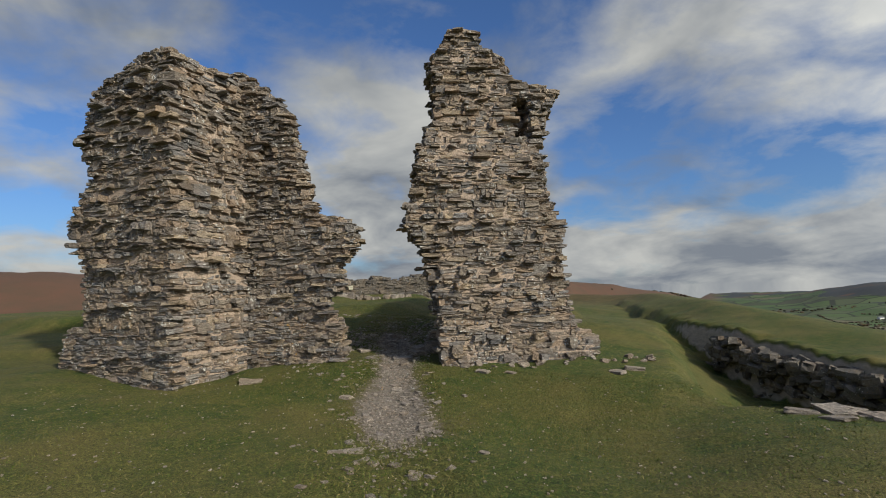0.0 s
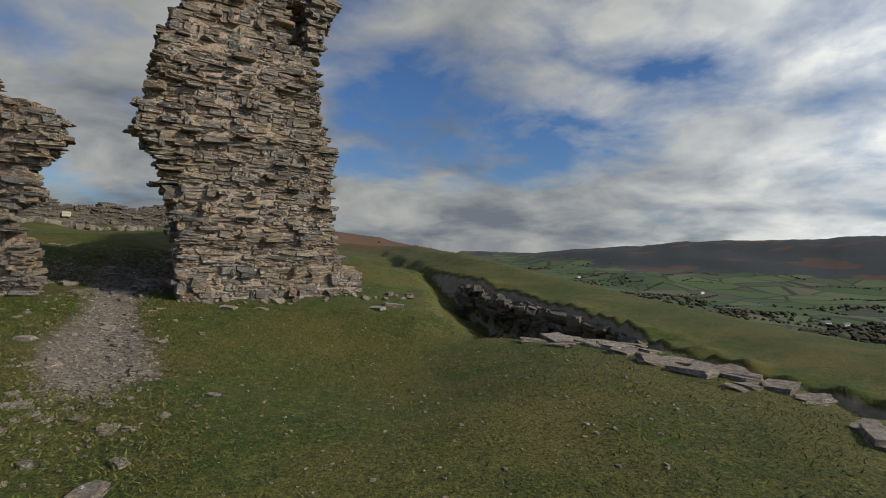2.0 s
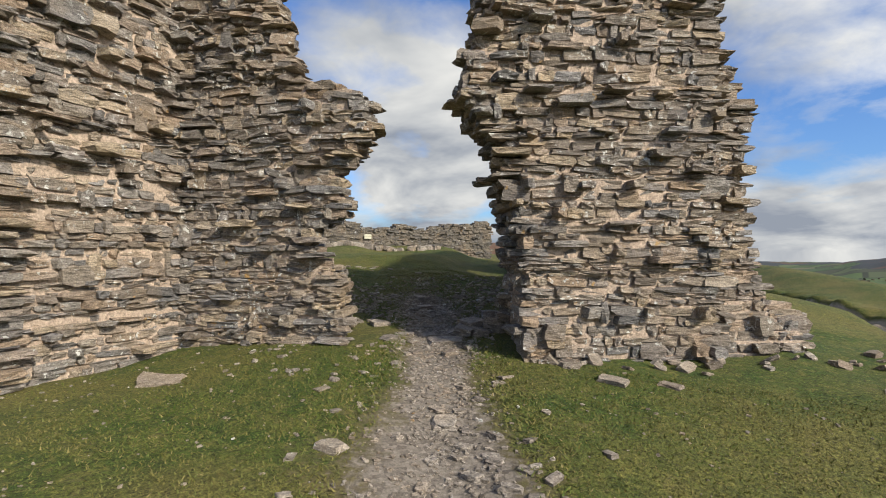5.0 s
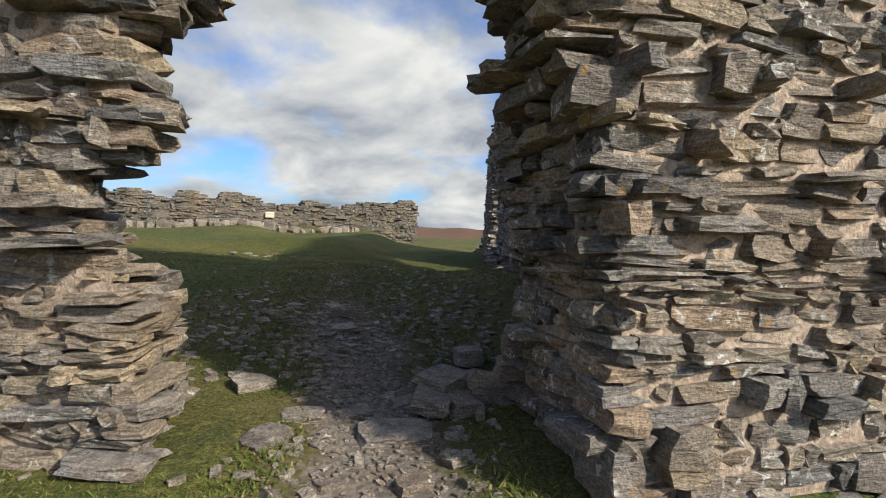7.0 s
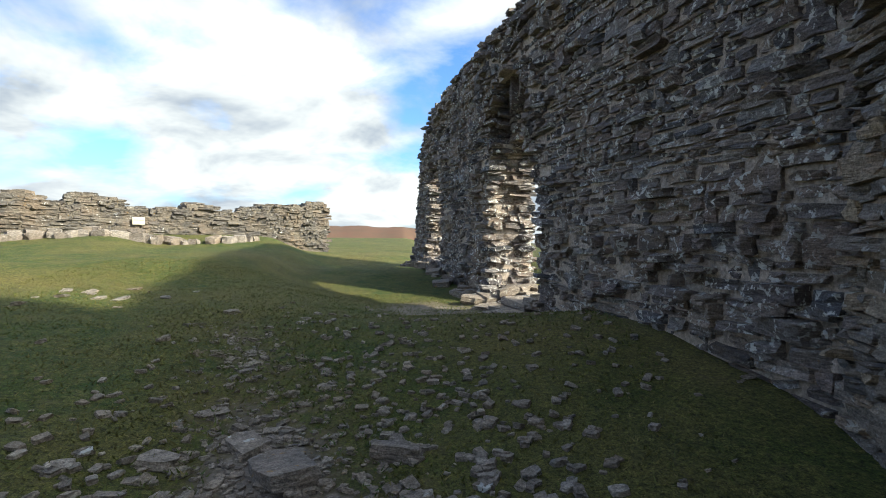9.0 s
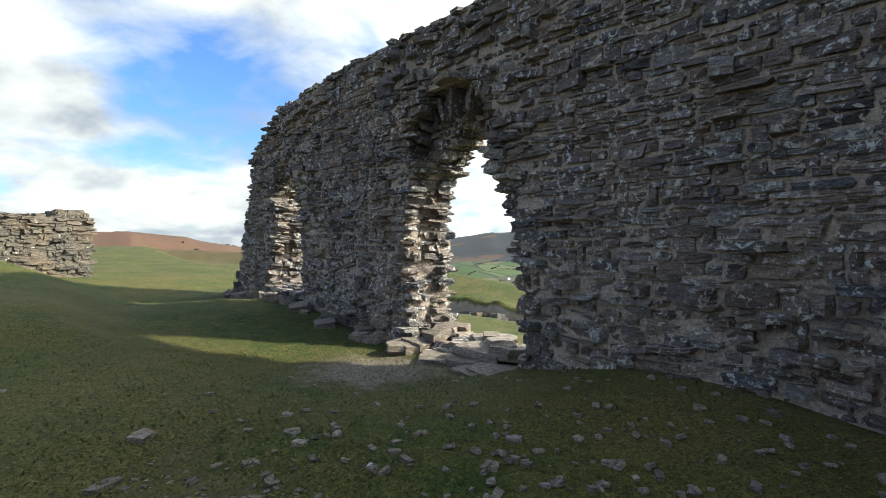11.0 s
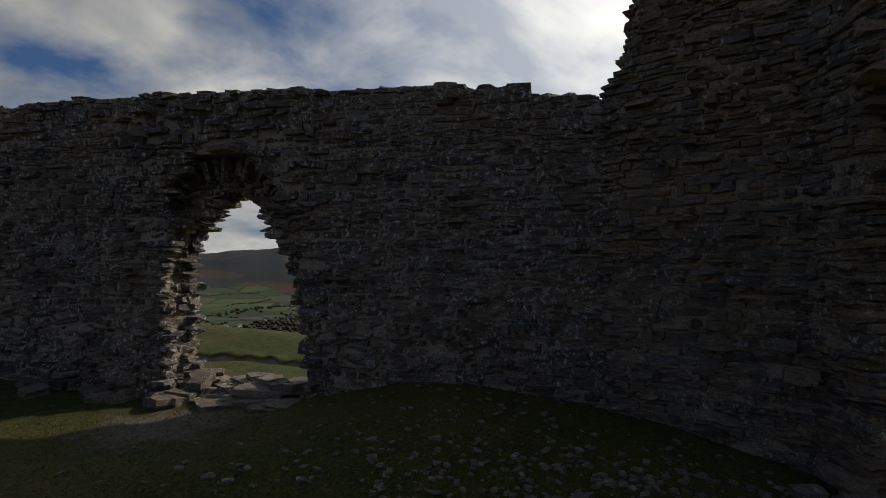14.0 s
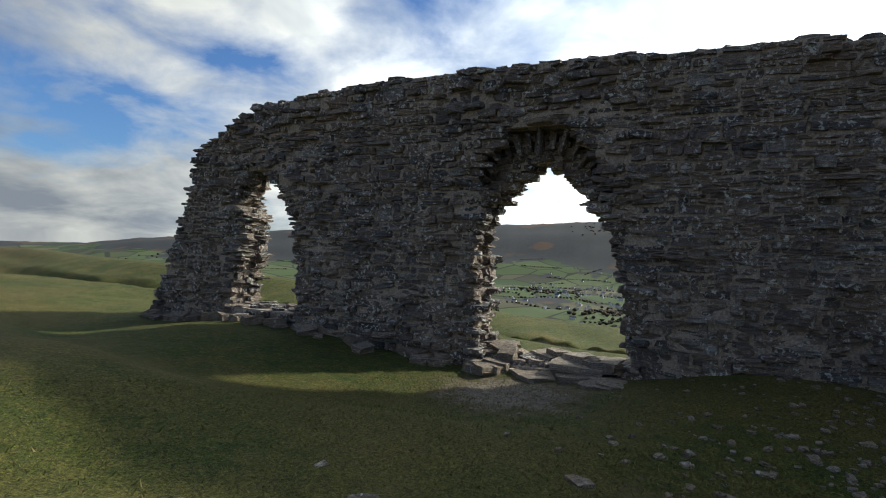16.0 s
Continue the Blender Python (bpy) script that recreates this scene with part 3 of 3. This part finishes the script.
def hall_wall():
    top = thing("hall_wall", "long dark slate hall wall pierced by two broken window arches", "ruin")
    m = Masonry((1.115, 25.1), (0.298, -0.954), 31, 0.095, 0.27, 0.05)
    m.gap = 0.024
    lo2, hi2 = table((0.7, 3.45), (1.7, 3.45), (2.4, 3.55), (2.9, 3.72), (3.4, 4.0), (3.8, 4.35), (4.05, 4.75)), table((0.7, 5.75), (2.7, 5.85), (3.3, 5.68), (3.7, 5.35), (4.05, 4.95))
    lo1, hi1 = table((1.1, 9.25), (3.0, 9.4), (3.6, 9.75), (4.1, 10.2)), table((1.1, 11.0), (2.7, 10.8), (3.1, 10.65), (3.4, 10.95), (4.1, 10.6))
    ends = table((0, 13.6), (0.9, 13.3), (2.6, 12.6), (3.9, 12.1), (4.5, 12.05), (4.8, 11.4), (5.2, 10.7), (5.36, 9.4), (5.46, 8.0), (5.5, 5.9))
    crown = table((5.08, -2.6), (5.1, -0.8), (5.15, -0.25), (5.25, 0.45), (5.36, 1.2), (5.42, 3.4), (5.5, 4.3))

    def spans(w):
        cuts = []
        if 0.95 < w < 4.05:
            cuts.append((lo2(w)[0], hi2(w)[0]))
        if 1.3 < w < 4.05:
            cuts.append((lo1(w)[0], hi1(w)[0]))
        start, out = crown(w)[0], []
        for a, b in cuts + [(ends(w)[0], None)]:
            out += [(-a, -start, 0.0, 0.92 if start < 7 else 0.75)] if not (start < 8.0 < a) else [(-8.0, -start, 0.0, 0.92), (-a, -8.0, 0.0, 0.75)]
            start = b
        # broken recess round the large arch
        if 3.6 < w < 4.55:
            lo, hi = -5.75 + 0.9 * max(w - 4.0, 0), -3.95 - 0.9 * max(w - 4.0, 0)
            cut = []
            for a, b, v0, v1 in out:
                for c0, c1, back in ((a, min(b, lo), 0.0), (max(a, lo), min(b, hi), 0.38), (max(a, hi), b, 0.0)):
                    if c1 - c0 > 0.03:
                        cut.append((c0, c1, back, v1))
            out = cut
        return [s for s in out if s[1] - s[0] > 0.05]

    def rough(u, w):
        # the facing has gone round the arches and at the foot
        near = min(abs(-u - 4.8) / 1.6, abs(-u - 10.0) / 1.5)
        return 1.7 if near < 1 or w < 1.9 else 0.5

    m.raise_up(-0.4, 5.47, spans, rough, inset=0.033)
    # voussoirs set on edge round the head of the large arch
    r = m.rng
    for k in range(17):
        a = radians(18 + k * 9)
        u, w = -4.85 + 1.2 * math.cos(a), 3.15 + 1.22 * math.sin(a)
        mat = Matrix.Translation(m.at(u, 0.42 + r.uniform(-0.16, 0.06), w)) @ Matrix.Rotation(math.atan2(m.d[1], m.d[0]), 4, "Z") @ Matrix.Rotation(-a, 4, "Y") @ Matrix.Diagonal((r.uniform(0.2, 0.5), r.uniform(0.25, 0.4), r.uniform(0.05, 0.1), 1))
        m.stones.append((r.randrange(len(TEMPLATES)), np.array(mat)))
    m.build(top, "hall_wall", STONE_DARK, MORTAR_DARK, (0.1, 28.2, 2.2))


def far_wall():
    top = thing("curtain_wall", "distant low curtain wall of grey coursed rubble", "ruin")
    bends = [(-6.9, 41.9), (-9.6, 40.0), (-12.2, 37.4), (-14.4, 35.2), (-17.2, 32.4), (-20, 29)]
    whole = Masonry((0, 0), (1, 0), 41)
    for k, (a, b) in enumerate(zip(bends[1:], bends[:-1])):
        run = math.hypot(b[0] - a[0], b[1] - a[1])
        m = Masonry(a, (b[0] - a[0], b[1] - a[1]), 42 + k, 0.1, 0.34, 0.06)
        for i in range(4):
            u0, u1 = run * i / 4, run * (i + 1) / 4
            crown = 2.85 + 0.13 * math.sin(k * 4.1 + i * 1.9) + (0.25 if (k, i) in ((0, 3), (0, 2), (3, 2), (2, 2)) else 0) - 0.1 * (k == 1)
            m.raise_up(0.4, crown, lambda w, u0=u0, u1=u1: [(u0, u1 + 0.02, 0.0, 1.3)], 1.0, "fr" if (k, i) == (0, 3) else "f")
        whole.stones += m.stones
        whole.core += m.core
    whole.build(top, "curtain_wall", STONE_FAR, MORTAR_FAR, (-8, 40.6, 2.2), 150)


tower_right()
tower_left()
hall_wall()
far_wall()


# ---- loose stones ----
PEBBLE = stone_material("loose_slate", [(0.15, 0.128, 0.105), (0.26, 0.22, 0.175), (0.19, 0.162, 0.135), (0.32, 0.28, 0.23)], 0.66, 0.55)
stone_shapes = stone_meshes("loose_stone", PEBBLE)
rng = random.Random(5)
taken = []


def free_of_walls(x, y):
    u, v = (x - 1.0) * 0.88 + (y - 20.87) * 0.476, -(x - 1.0) * 0.476 + (y - 20.87) * 0.88
    if -0.1 < u < 3.4 and -0.05 < v < 1.8:
        return False
    u, v = (x - 1.115) * 0.298 - (y - 25.1) * 0.954, (x - 1.115) * 0.954 + (y - 25.1) * 0.298
    if -13.5 < u < 2.3 and -0.05 < v < 1.5:
        return False
    if -6.5 < x < -3.2 and 17.9 < y < 20.4:
        return False
    if 0.75 < x < 2.0 and 21.6 < y < 24.5:
        return False
    return not (-3.9 < x < -0.85 and 20.0 + 0.21 * (x + 3.6) - 0.05 < y < 21.5)


def lay(x, y, ln, wd, ht, name="loose_stone", label="", sink=0.35, tilt=0.08, group="loose stones on the turf"):
    z = height_at(x, y) - 0.07 * math.exp(-(float(track_distance(np.array([x]), np.array([y]))[0]) / 0.5) ** 2)
    ob = new(name, rng.choice(stone_shapes))
    ob.matrix_basis = pose(x, y, z + ht * (0.5 - sink), rng.gauss(0, 60 * tilt), rng.gauss(0, 60 * tilt), rng.uniform(0, 360)) @ Matrix.Diagonal((ln, wd, ht, 1))
    return tagged(ob, label or "small flat grey slate stone half sunk in the turf", "stone", group)


# along the trodden way, thick inside the gate
for i in range(230):
    t = rng.random()
    k = t * (len(TRACK) - 1)
    a, b = TRACK[int(k)], TRACK[min(int(k) + 1, len(TRACK) - 1)]
    x, y = a + (b - a) * (k - int(k))
    x, y = x + rng.gauss(0, 0.55), y + rng.gauss(0, 0.4)
    if y < 17.5 and rng.random() < 0.5 or not free_of_walls(x, y):
        continue
    ln = rng.uniform(0.06, 0.15) if rng.random() < 0.9 else rng.uniform(0.15, 0.28)
    lay(x, y, ln, ln * rng.uniform(0.5, 0.85), ln * rng.uniform(0.18, 0.4), label="grey slate stone lying loose on the worn gravel path", group="loose stones on the path")
for x, y, ln in ((-0.2, 21.35, 0.4), (-1.55, 23.45, 0.42), (-1.8, 24.1, 0.45), (1.9, 20.6, 0.28), (-2.3, 19.0, 0.4), (2.4, 20.75, 0.2), (0.9, 20.35, 0.16), (4.3, 21.3, 0.3), (4.6, 21.6, 0.35)):
    lay(x, y, ln, ln * 0.62, ln * 0.2, label="larger flat slate slab bedded beside the worn path")
# a broken step against the passage side of the tower
for i in range(11):
    lay(0.05 + rng.gauss(0, 0.16), 22.0 + rng.gauss(0, 0.2), rng.uniform(0.2, 0.42), rng.uniform(0.14, 0.28), rng.uniform(0.07, 0.13), label="thick slate block of a tumbled step beside the tower", sink=rng.uniform(-0.6, 0.4), group="tumbled step")
# old footing along the lip of the ditch
for i in range(44):
    k = rng.random()
    x, y = np.interp(k, [0, .45, .7, 1], [9.3, 8.85, 8.45, 7.0]) - abs(rng.gauss(0.1, 0.3)), np.interp(k, [0, .45, .7, 1], [12.2, 16.3, 18.9, 20.1]) + rng.gauss(0, 0.25)
    ln = rng.uniform(0.16, 0.5)
    lay(x, y, ln, ln * rng.uniform(0.5, 0.8), ln * rng.uniform(0.12, 0.22), label="flat slate slab of an old footing along the ditch", sink=rng.uniform(0.1, 0.45), group="footing slabs")
# scree at the foot of the tower
for i in range(34):
    u, v = rng.uniform(0.2, 4.6), -abs(rng.gauss(0.1, 0.28))
    x, y = 1.0 + u * 0.88 - v * 0.476, 20.87 + u * 0.476 + v * 0.88
    ln = rng.uniform(0.06, 0.2)
    lay(x, y, ln, ln * rng.uniform(0.5, 0.85), ln * rng.uniform(0.25, 0.5), label="broken slate fallen at the foot of the tower", sink=0.2, tilt=0.25, group="fallen stones at the tower")
# footing of the hall wall, standing proud of it
for i in range(42):
    u, v = rng.uniform(-13.2, -5.2), -abs(rng.gauss(0.15, 0.14))
    x, y = 1.115 + u * 0.298 + v * 0.954, 25.1 - u * 0.954 + v * 0.298
    ln = rng.uniform(0.15, 0.4)
    lay(x, y, ln, ln * 0.7, ln * 0.45, label="lichened slate block along the foot of the hall wall", sink=0.15, tilt=0.12, group="hall wall footing")
for i in range(26):
    u, v = rng.uniform(-5.7, -3.5), rng.uniform(-0.4, 0.85)
    x, y = 1.115 + u * 0.298 + v * 0.954, 25.1 - u * 0.954 + v * 0.298
    ln = rng.uniform(0.3, 0.7)
    ob = new("sill_slab", rng.choice(stone_shapes))
    ob.matrix_basis = pose(x, y, (0.99 if v > 0.1 else 0.83) + rng.uniform(-0.04, 0.06), rng.gauss(0, 4), rng.gauss(0, 4), rng.uniform(0, 360)) @ Matrix.Diagonal((ln, ln * 0.7, 0.14, 1))
    tagged(ob, "worn slate slab in the sill of the large arch", "stone", "sill slabs")
# low footing on the bank before the curtain wall
for i in range(46):
    k = i / 45
    x, y = -15.6 + 7.6 * k + rng.gauss(0, 0.12), 31.6 + 6.4 * k + rng.gauss(0, 0.12)
    ln = rng.uniform(0.25, 0.55)
    lay(x, y, ln, ln * 0.7, ln * rng.uniform(0.4, 0.7), label="pale slate block of a low footing before the curtain wall", sink=0.2, group="low footing in the ward")
# outcropping slabs on the ward's turf
for i in range(16):
    x, y = rng.gauss(-5.6, 0.7), rng.gauss(27.6, 0.8)
    ln = rng.uniform(0.08, 0.24)
    lay(x, y, ln, ln * 0.55, ln * 0.16, label="flat slate slab showing through the ward turf", group="slabs in the ward")


# pebbles and gravel, past counting
def gravel():
    r, stones = random.Random(9), []
    for i in range(5200):
        k = r.random() * (len(TRACK) - 1)
        a, b = TRACK[int(k)], TRACK[min(int(k) + 1, len(TRACK) - 1)]
        x, y = a + (b - a) * (k - int(k))
        stones.append((x + r.gauss(0, 0.34), y + r.gauss(0, 0.34), r.uniform(0.008, 0.03)))
    for i in range(2100):
        x, y = r.uniform(-5, 9), r.uniform(11.5, 21)
        stones.append((x, y, r.choice((0.007, 0.009, 0.012, 0.016, 0.024))))
    for i in range(1700):
        x, y = r.gauss(-1.5, 1.0), r.gauss(23.5, 1.7)
        stones.append((x, y, r.uniform(0.015, 0.06)))
    worn = track_wear(np.array([q[0] for q in stones]), np.array([q[1] for q in stones]))
    stones = [q for i, (q, k) in enumerate(zip(stones, worn)) if free_of_walls(q[0], q[1]) and (i >= 5200 or k > r.random() * 0.6)]
    X, Y = np.array([q[0] for q in stones]), np.array([q[1] for q in stones])
    Z = ground_height(X, Y) - 0.07 * np.exp(-(track_distance(X, Y) / 0.5) ** 2)
    out = []
    for (x, y, sz), z in zip(stones, Z):
        m = pose(x, y, z + sz * 0.15, r.gauss(0, 12), r.gauss(0, 12), r.uniform(0, 360)) @ Matrix.Diagonal((sz * 1.5, sz, sz * 0.6, 1))
        out.append((r.randrange(len(TEMPLATES)), np.array(m)))
    tagged(new("gravel", joined("gravel", out, PEBBLE)), "pale slate chips strewn over turf and path", "gravel", kind="stuff")


gravel()


def grass_material():
    m, n = material("grass_blades")
    geo = n.add("ShaderNodeNewGeometry")
    col = n.ramp(geo.outputs["Random Per Island"], (0.0, (0.042, 0.078, 0.009)), (0.5, (0.076, 0.1, 0.014)), (0.85, (0.135, 0.118, 0.028)), (1.0, (0.22, 0.18, 0.075)))
    big = n.noise(geo.outputs["Position"], 0.7, 3, 0.6)
    col = n.mix(n.ramp(big, (0.4, 0.0), (0.7, 0.6)), col, (0.15, 0.12, 0.04))
    finish(n, col, 0.8)
    return m


def grass():
    """Short turf blades near the walk, thinning away from it."""
    r = np.random.RandomState(12)
    spots = []
    for x0, x1, y0, y1, count in ((-3.5, 9, 11.2, 21.2, 120000), (-7.5, 0.6, 21, 31, 100000), (-2.2, 5, 17.5, 21, 45000)):
        spots.append(np.stack([r.uniform(x0, x1, count), r.uniform(y0, y1, count)], -1))
    p = np.concatenate(spots)
    keep = track_wear(p[:, 0], p[:, 1]) < 0.15 + 0.4 * r.rand(len(p))
    p = p[keep]
    ok = np.array([free_of_walls(x, y) for x, y in p])
    p = p[ok]
    z = ground_height(p[:, 0], p[:, 1])
    k = len(p)
    a, h, lean = r.uniform(0, 6.28, k), r.uniform(0.008, 0.026, k) * (1 + 0.9 * (r.rand(k) < 0.06)), r.uniform(0.01, 0.05, k)
    w = 0.004 + 0.005 * r.rand(k)
    b = r.uniform(0, 6.28, k)
    base = np.stack([p[:, 0], p[:, 1], z - 0.006], -1)
    side = np.stack([np.cos(a) * w, np.sin(a) * w, 0 * a], -1)
    tip = base + np.stack([np.cos(b) * lean, np.sin(b) * lean, h], -1)
    v = np.stack([base - side, base + side, tip], 1).reshape(-1, 3)
    f = np.arange(3 * k).reshape(-1, 3)
    tagged(new("grass", mesh_from("grass", v.tolist(), f.tolist(), grass_material())), "short tawny and green turf blades", "grass", kind="stuff")


grass()


# ---- far country ----
def blob_template(seed):
    r = random.Random(seed)
    bm = bmesh.new()
    bmesh.ops.create_icosphere(bm, subdivisions=1, radius=0.5)
    for v in bm.verts:
        v.co *= r.uniform(0.65, 1.25)
        v.co.z *= 0.8
    v = np.array([tuple(q.co) for q in bm.verts])
    f = np.array([[q.index for q in p.verts] for p in bm.faces])
    bm.free()
    return v, f


def wood_material():
    m, n = material("bare_wood")
    geo = n.add("ShaderNodeNewGeometry")
    col = n.ramp(geo.outputs["Random Per Island"], (0.0, (0.02, 0.028, 0.014)), (0.45, (0.05, 0.042, 0.028)), (0.8, (0.075, 0.055, 0.035)), (1.0, (0.09, 0.07, 0.03)))
    col = n.mix(1.0, col, n.ramp(n.noise(geo.outputs["Position"], 0.6, 4, 0.7), (0.3, 0.5), (0.7, 1.4)), "MULTIPLY")
    finish(n, col, 0.95)
    return m


def far_woods():
    r = np.random.RandomState(17)
    shapes = [blob_template(q) for q in range(8)]
    xs, ys, hs = [], [], []
    # hedgerow trees in lines, and woods in drifts
    for line in range(260):
        az, d = radians(r.uniform(2, 125)), 10 ** r.uniform(2.75, 3.35)
        x, y, a, n = math.sin(az) * d, 12 + math.cos(az) * d, r.choice([0.4, 1.9]) + r.normal(0, 0.35), r.randint(8, 34)
        for k in range(n):
            xs.append(x + math.cos(a) * k * 9 + r.normal(0, 1.5))
            ys.append(y + math.sin(a) * k * 9 + r.normal(0, 1.5))
            hs.append(r.uniform(3, 8))
    for drift in range(70):
        az, d = radians(r.uniform(0, 125)), 10 ** r.uniform(2.7, 3.45)
        x, y, wide = math.sin(az) * d, 12 + math.cos(az) * d, d * 0.035
        for k in range(60):
            xs.append(x + r.normal(0, wide * 1.6))
            ys.append(y + r.normal(0, wide * 0.6))
            hs.append(r.uniform(6, 12))
    xs, ys, hs = np.array(xs), np.array(ys), np.array(hs)
    zs = ground_height(xs, ys)
    vs, fs, at = [], [], 0
    for x, y, z, h in zip(xs, ys, zs, hs):
        v, f = shapes[r.randint(8)]
        vs.append(v * (h * 1.1, h * 1.1, h) + (x, y, z + h * 0.3))
        fs.append(f + at)
        at += len(v)
    tagged(new("far_woods", mesh_from("far_woods", np.concatenate(vs).tolist(), np.concatenate(fs).tolist(), wood_material())), "bare winter woods and hedgerows across the valley", "trees", kind="stuff")


far_woods()


def plain(name, colour, rough=0.8):
    m, n = material(name)
    pos = n.add("ShaderNodeNewGeometry").outputs["Position"]
    finish(n, n.mix(1.0, colour, n.ramp(n.noise(pos, 1.5, 4), (0.3, 0.75), (0.7, 1.15)), "MULTIPLY"), rough)
    return m


RENDERED, SLATE_ROOF, GLASS_DARK = plain("white_render", (0.75, 0.74, 0.7)), plain("roof_slate", (0.12, 0.125, 0.14)), plain("dark_window", (0.03, 0.035, 0.04), 0.2)


def house_parts(w, d, h):
    wall = [(-w, -d, -1), (w, -d, -1), (w, d, -1), (-w, d, -1), (-w, -d, h), (w, -d, h), (w, d, h), (-w, d, h), (-w, 0, h + d * 0.8), (w, 0, h + d * 0.8)]
    wf = [(0, 1, 5, 4), (1, 2, 6, 9, 5), (2, 3, 7, 6), (3, 0, 4, 8, 7)]
    o = 0.4
    roof = [(-w - o, -d - o, h - 0.3), (w + o, -d - o, h - 0.3), (w + o, 0, h + d * 0.8 + 0.1), (-w - o, 0, h + d * 0.8 + 0.1), (-w - o, d + o, h - 0.3), (w + o, d + o, h - 0.3)]
    return (wall, wf), (roof, [(0, 1, 2, 3), (3, 2, 5, 4)])


def farmhouse(x, y, turn, w):
    top = thing("farmhouse", "far white farmhouse with a grey slate roof", "house", "farmhouses in the valley")
    top.matrix_basis = pose(x, y, height_at(x, y), 0, 0, turn)
    (wall, wf), (roof, rf) = house_parts(w, 4.0, 5.0)
    child(new("wall", mesh_from("wall", wall, wf, RENDERED)), top)
    child(new("roof", mesh_from("roof", roof, rf, SLATE_ROOF)), top)
    for i in range(3):
        for side in (-1, 1):
            u = (i - 1) * w * 0.6
            v = [(u - 0.6, side * 4.02, 2.2), (u + 0.6, side * 4.02, 2.2), (u + 0.6, side * 4.02, 3.7), (u - 0.6, side * 4.02, 3.7)]
            child(new("window", mesh_from("window", v, [(0, 1, 2, 3)], GLASS_DARK)), top)


for az, d, w in ((25, 1150, 13), (26, 1170, 8), (40, 1190, 12), (41.5, 1180, 10), (44, 1250, 9), (30, 1700, 8), (46.5, 1270, 8), (35, 1500, 7), (52, 1400, 9), (18, 2100, 9), (48.5, 1600, 8)):
    farmhouse(math.sin(radians(az)) * d, 12 + math.cos(radians(az)) * d, az * 7 % 90, w)


def town():
    r = random.Random(23)
    vs, fs, rv, rf = [], [], [], []
    for i in range(520):
        az = r.gauss(98, 13) if i % 4 else r.gauss(62, 4)
        d = 1500 + r.gauss(0, 230)
        x, y = math.sin(radians(az)) * d, 12 + math.cos(radians(az)) * d
        z, a, w = height_at(x, y), r.choice((20, 35, 110)) + r.gauss(0, 8), r.uniform(3, 6)
        m = pose(x, y, z, 0, 0, a)
        (wall, wf), (roof, rfaces) = house_parts(w, r.uniform(2.2, 3.2), r.uniform(3, 4.5))
        k = len(vs)
        vs += [tuple(m @ Vector(p)) for p in wall]
        fs += [tuple(q + k for q in f) for f in wf]
        k = len(rv)
        rv += [tuple(m @ Vector(p)) for p in roof]
        rf += [tuple(q + k for q in f) for f in rfaces]
    tagged(new("town_walls", mesh_from("town_walls", vs, fs, RENDERED)), "pale house walls of a far valley town", "town", kind="stuff")
    tagged(new("town_roofs", mesh_from("town_roofs", rv, rf, SLATE_ROOF)), "grey slate roofs of a far valley town", "town", kind="stuff")


town()


# small plaque on the far curtain wall
def plaque():
    top = thing("plaque", "small pale notice plaque fixed on the curtain wall", "sign")
    a, b = Vector((-12.2, 37.4, 0)), Vector((-9.6, 40.0, 0))
    d = (b - a).normalized()
    p = a + d * 0.35 - Vector((-d.y, d.x, 0)) * 0.14
    top.matrix_basis = pose(p.x, p.y, 2.35, 0, 0, math.degrees(math.atan2(d.y, d.x)))
    for name, sx, sy, sz, off, mat in (("board", 0.36, 0.03, 0.24, 0, plain("plaque_board", (0.5, 0.48, 0.36))), ("border", 0.3, 0.01, 0.02, -0.02, plain("plaque_line", (0.2, 0.19, 0.15)))):
        bm = bmesh.new()
        bmesh.ops.create_cube(bm, size=1.0)
        bmesh.ops.scale(bm, vec=(sx, sy, sz), verts=bm.verts)
        bmesh.ops.bevel(bm, geom=bm.edges[:], offset=0.004, segments=1, affect="EDGES")
        bmesh.ops.translate(bm, vec=(0, off, 0.03 if off else 0), verts=bm.verts)
        me = bpy.data.meshes.new(name)
        bm.to_mesh(me)
        bm.free()
        me.materials.append(mat)
        child(new(name, me), top)


plaque()


def rock_face():
    """Broken ledges of the quarried rock on the ditch's far side."""
    r = random.Random(77)
    runs = list(zip(EDGE[1:13], EDGE[2:14]))
    sizes = [float(np.hypot(*(b - a))) ** 0.8 for a, b in runs]
    spots = []
    for i in range(2100):
        a, b = r.choices(runs, sizes)[0]
        t = r.random()
        d = (b - a) / np.hypot(*(b - a))
        p = a + (b - a) * t + np.array((d[1], -d[0])) * (10.1 + r.gauss(0, 0.2))
        spots.append((p[0], p[1], d))
    X, Y = np.array([q[0] for q in spots]), np.array([q[1] for q in spots])
    D = np.array([(q[2][1], -q[2][0]) for q in spots])
    s_now, _ = edge_distance(X, Y)
    high = ground_height(X + D[:, 0] * (10.9 - s_now), Y + D[:, 1] * (10.9 - s_now))
    out = []
    for (x, y, d), hi, sd in zip(spots, high, s_now):
        if not 9.0 < sd < 10.8:
            continue
        z = hi - 0.5 - abs(r.gauss(0, 1.0))
        ln = r.uniform(0.25, 0.85)
        out.append((r.randrange(len(TEMPLATES)), stone_matrix((x, y, max(z, -4.3)), d, ln, ln * r.uniform(0.4, 0.8), ln * r.uniform(0.18, 0.65), r, 0.5, 0.22)))
    tagged(new("rock_face", joined("rock_face", out, STONE_FAR)), "broken grey rock ledges lining the quarried ditch", "rock", kind="stuff")


rock_face()
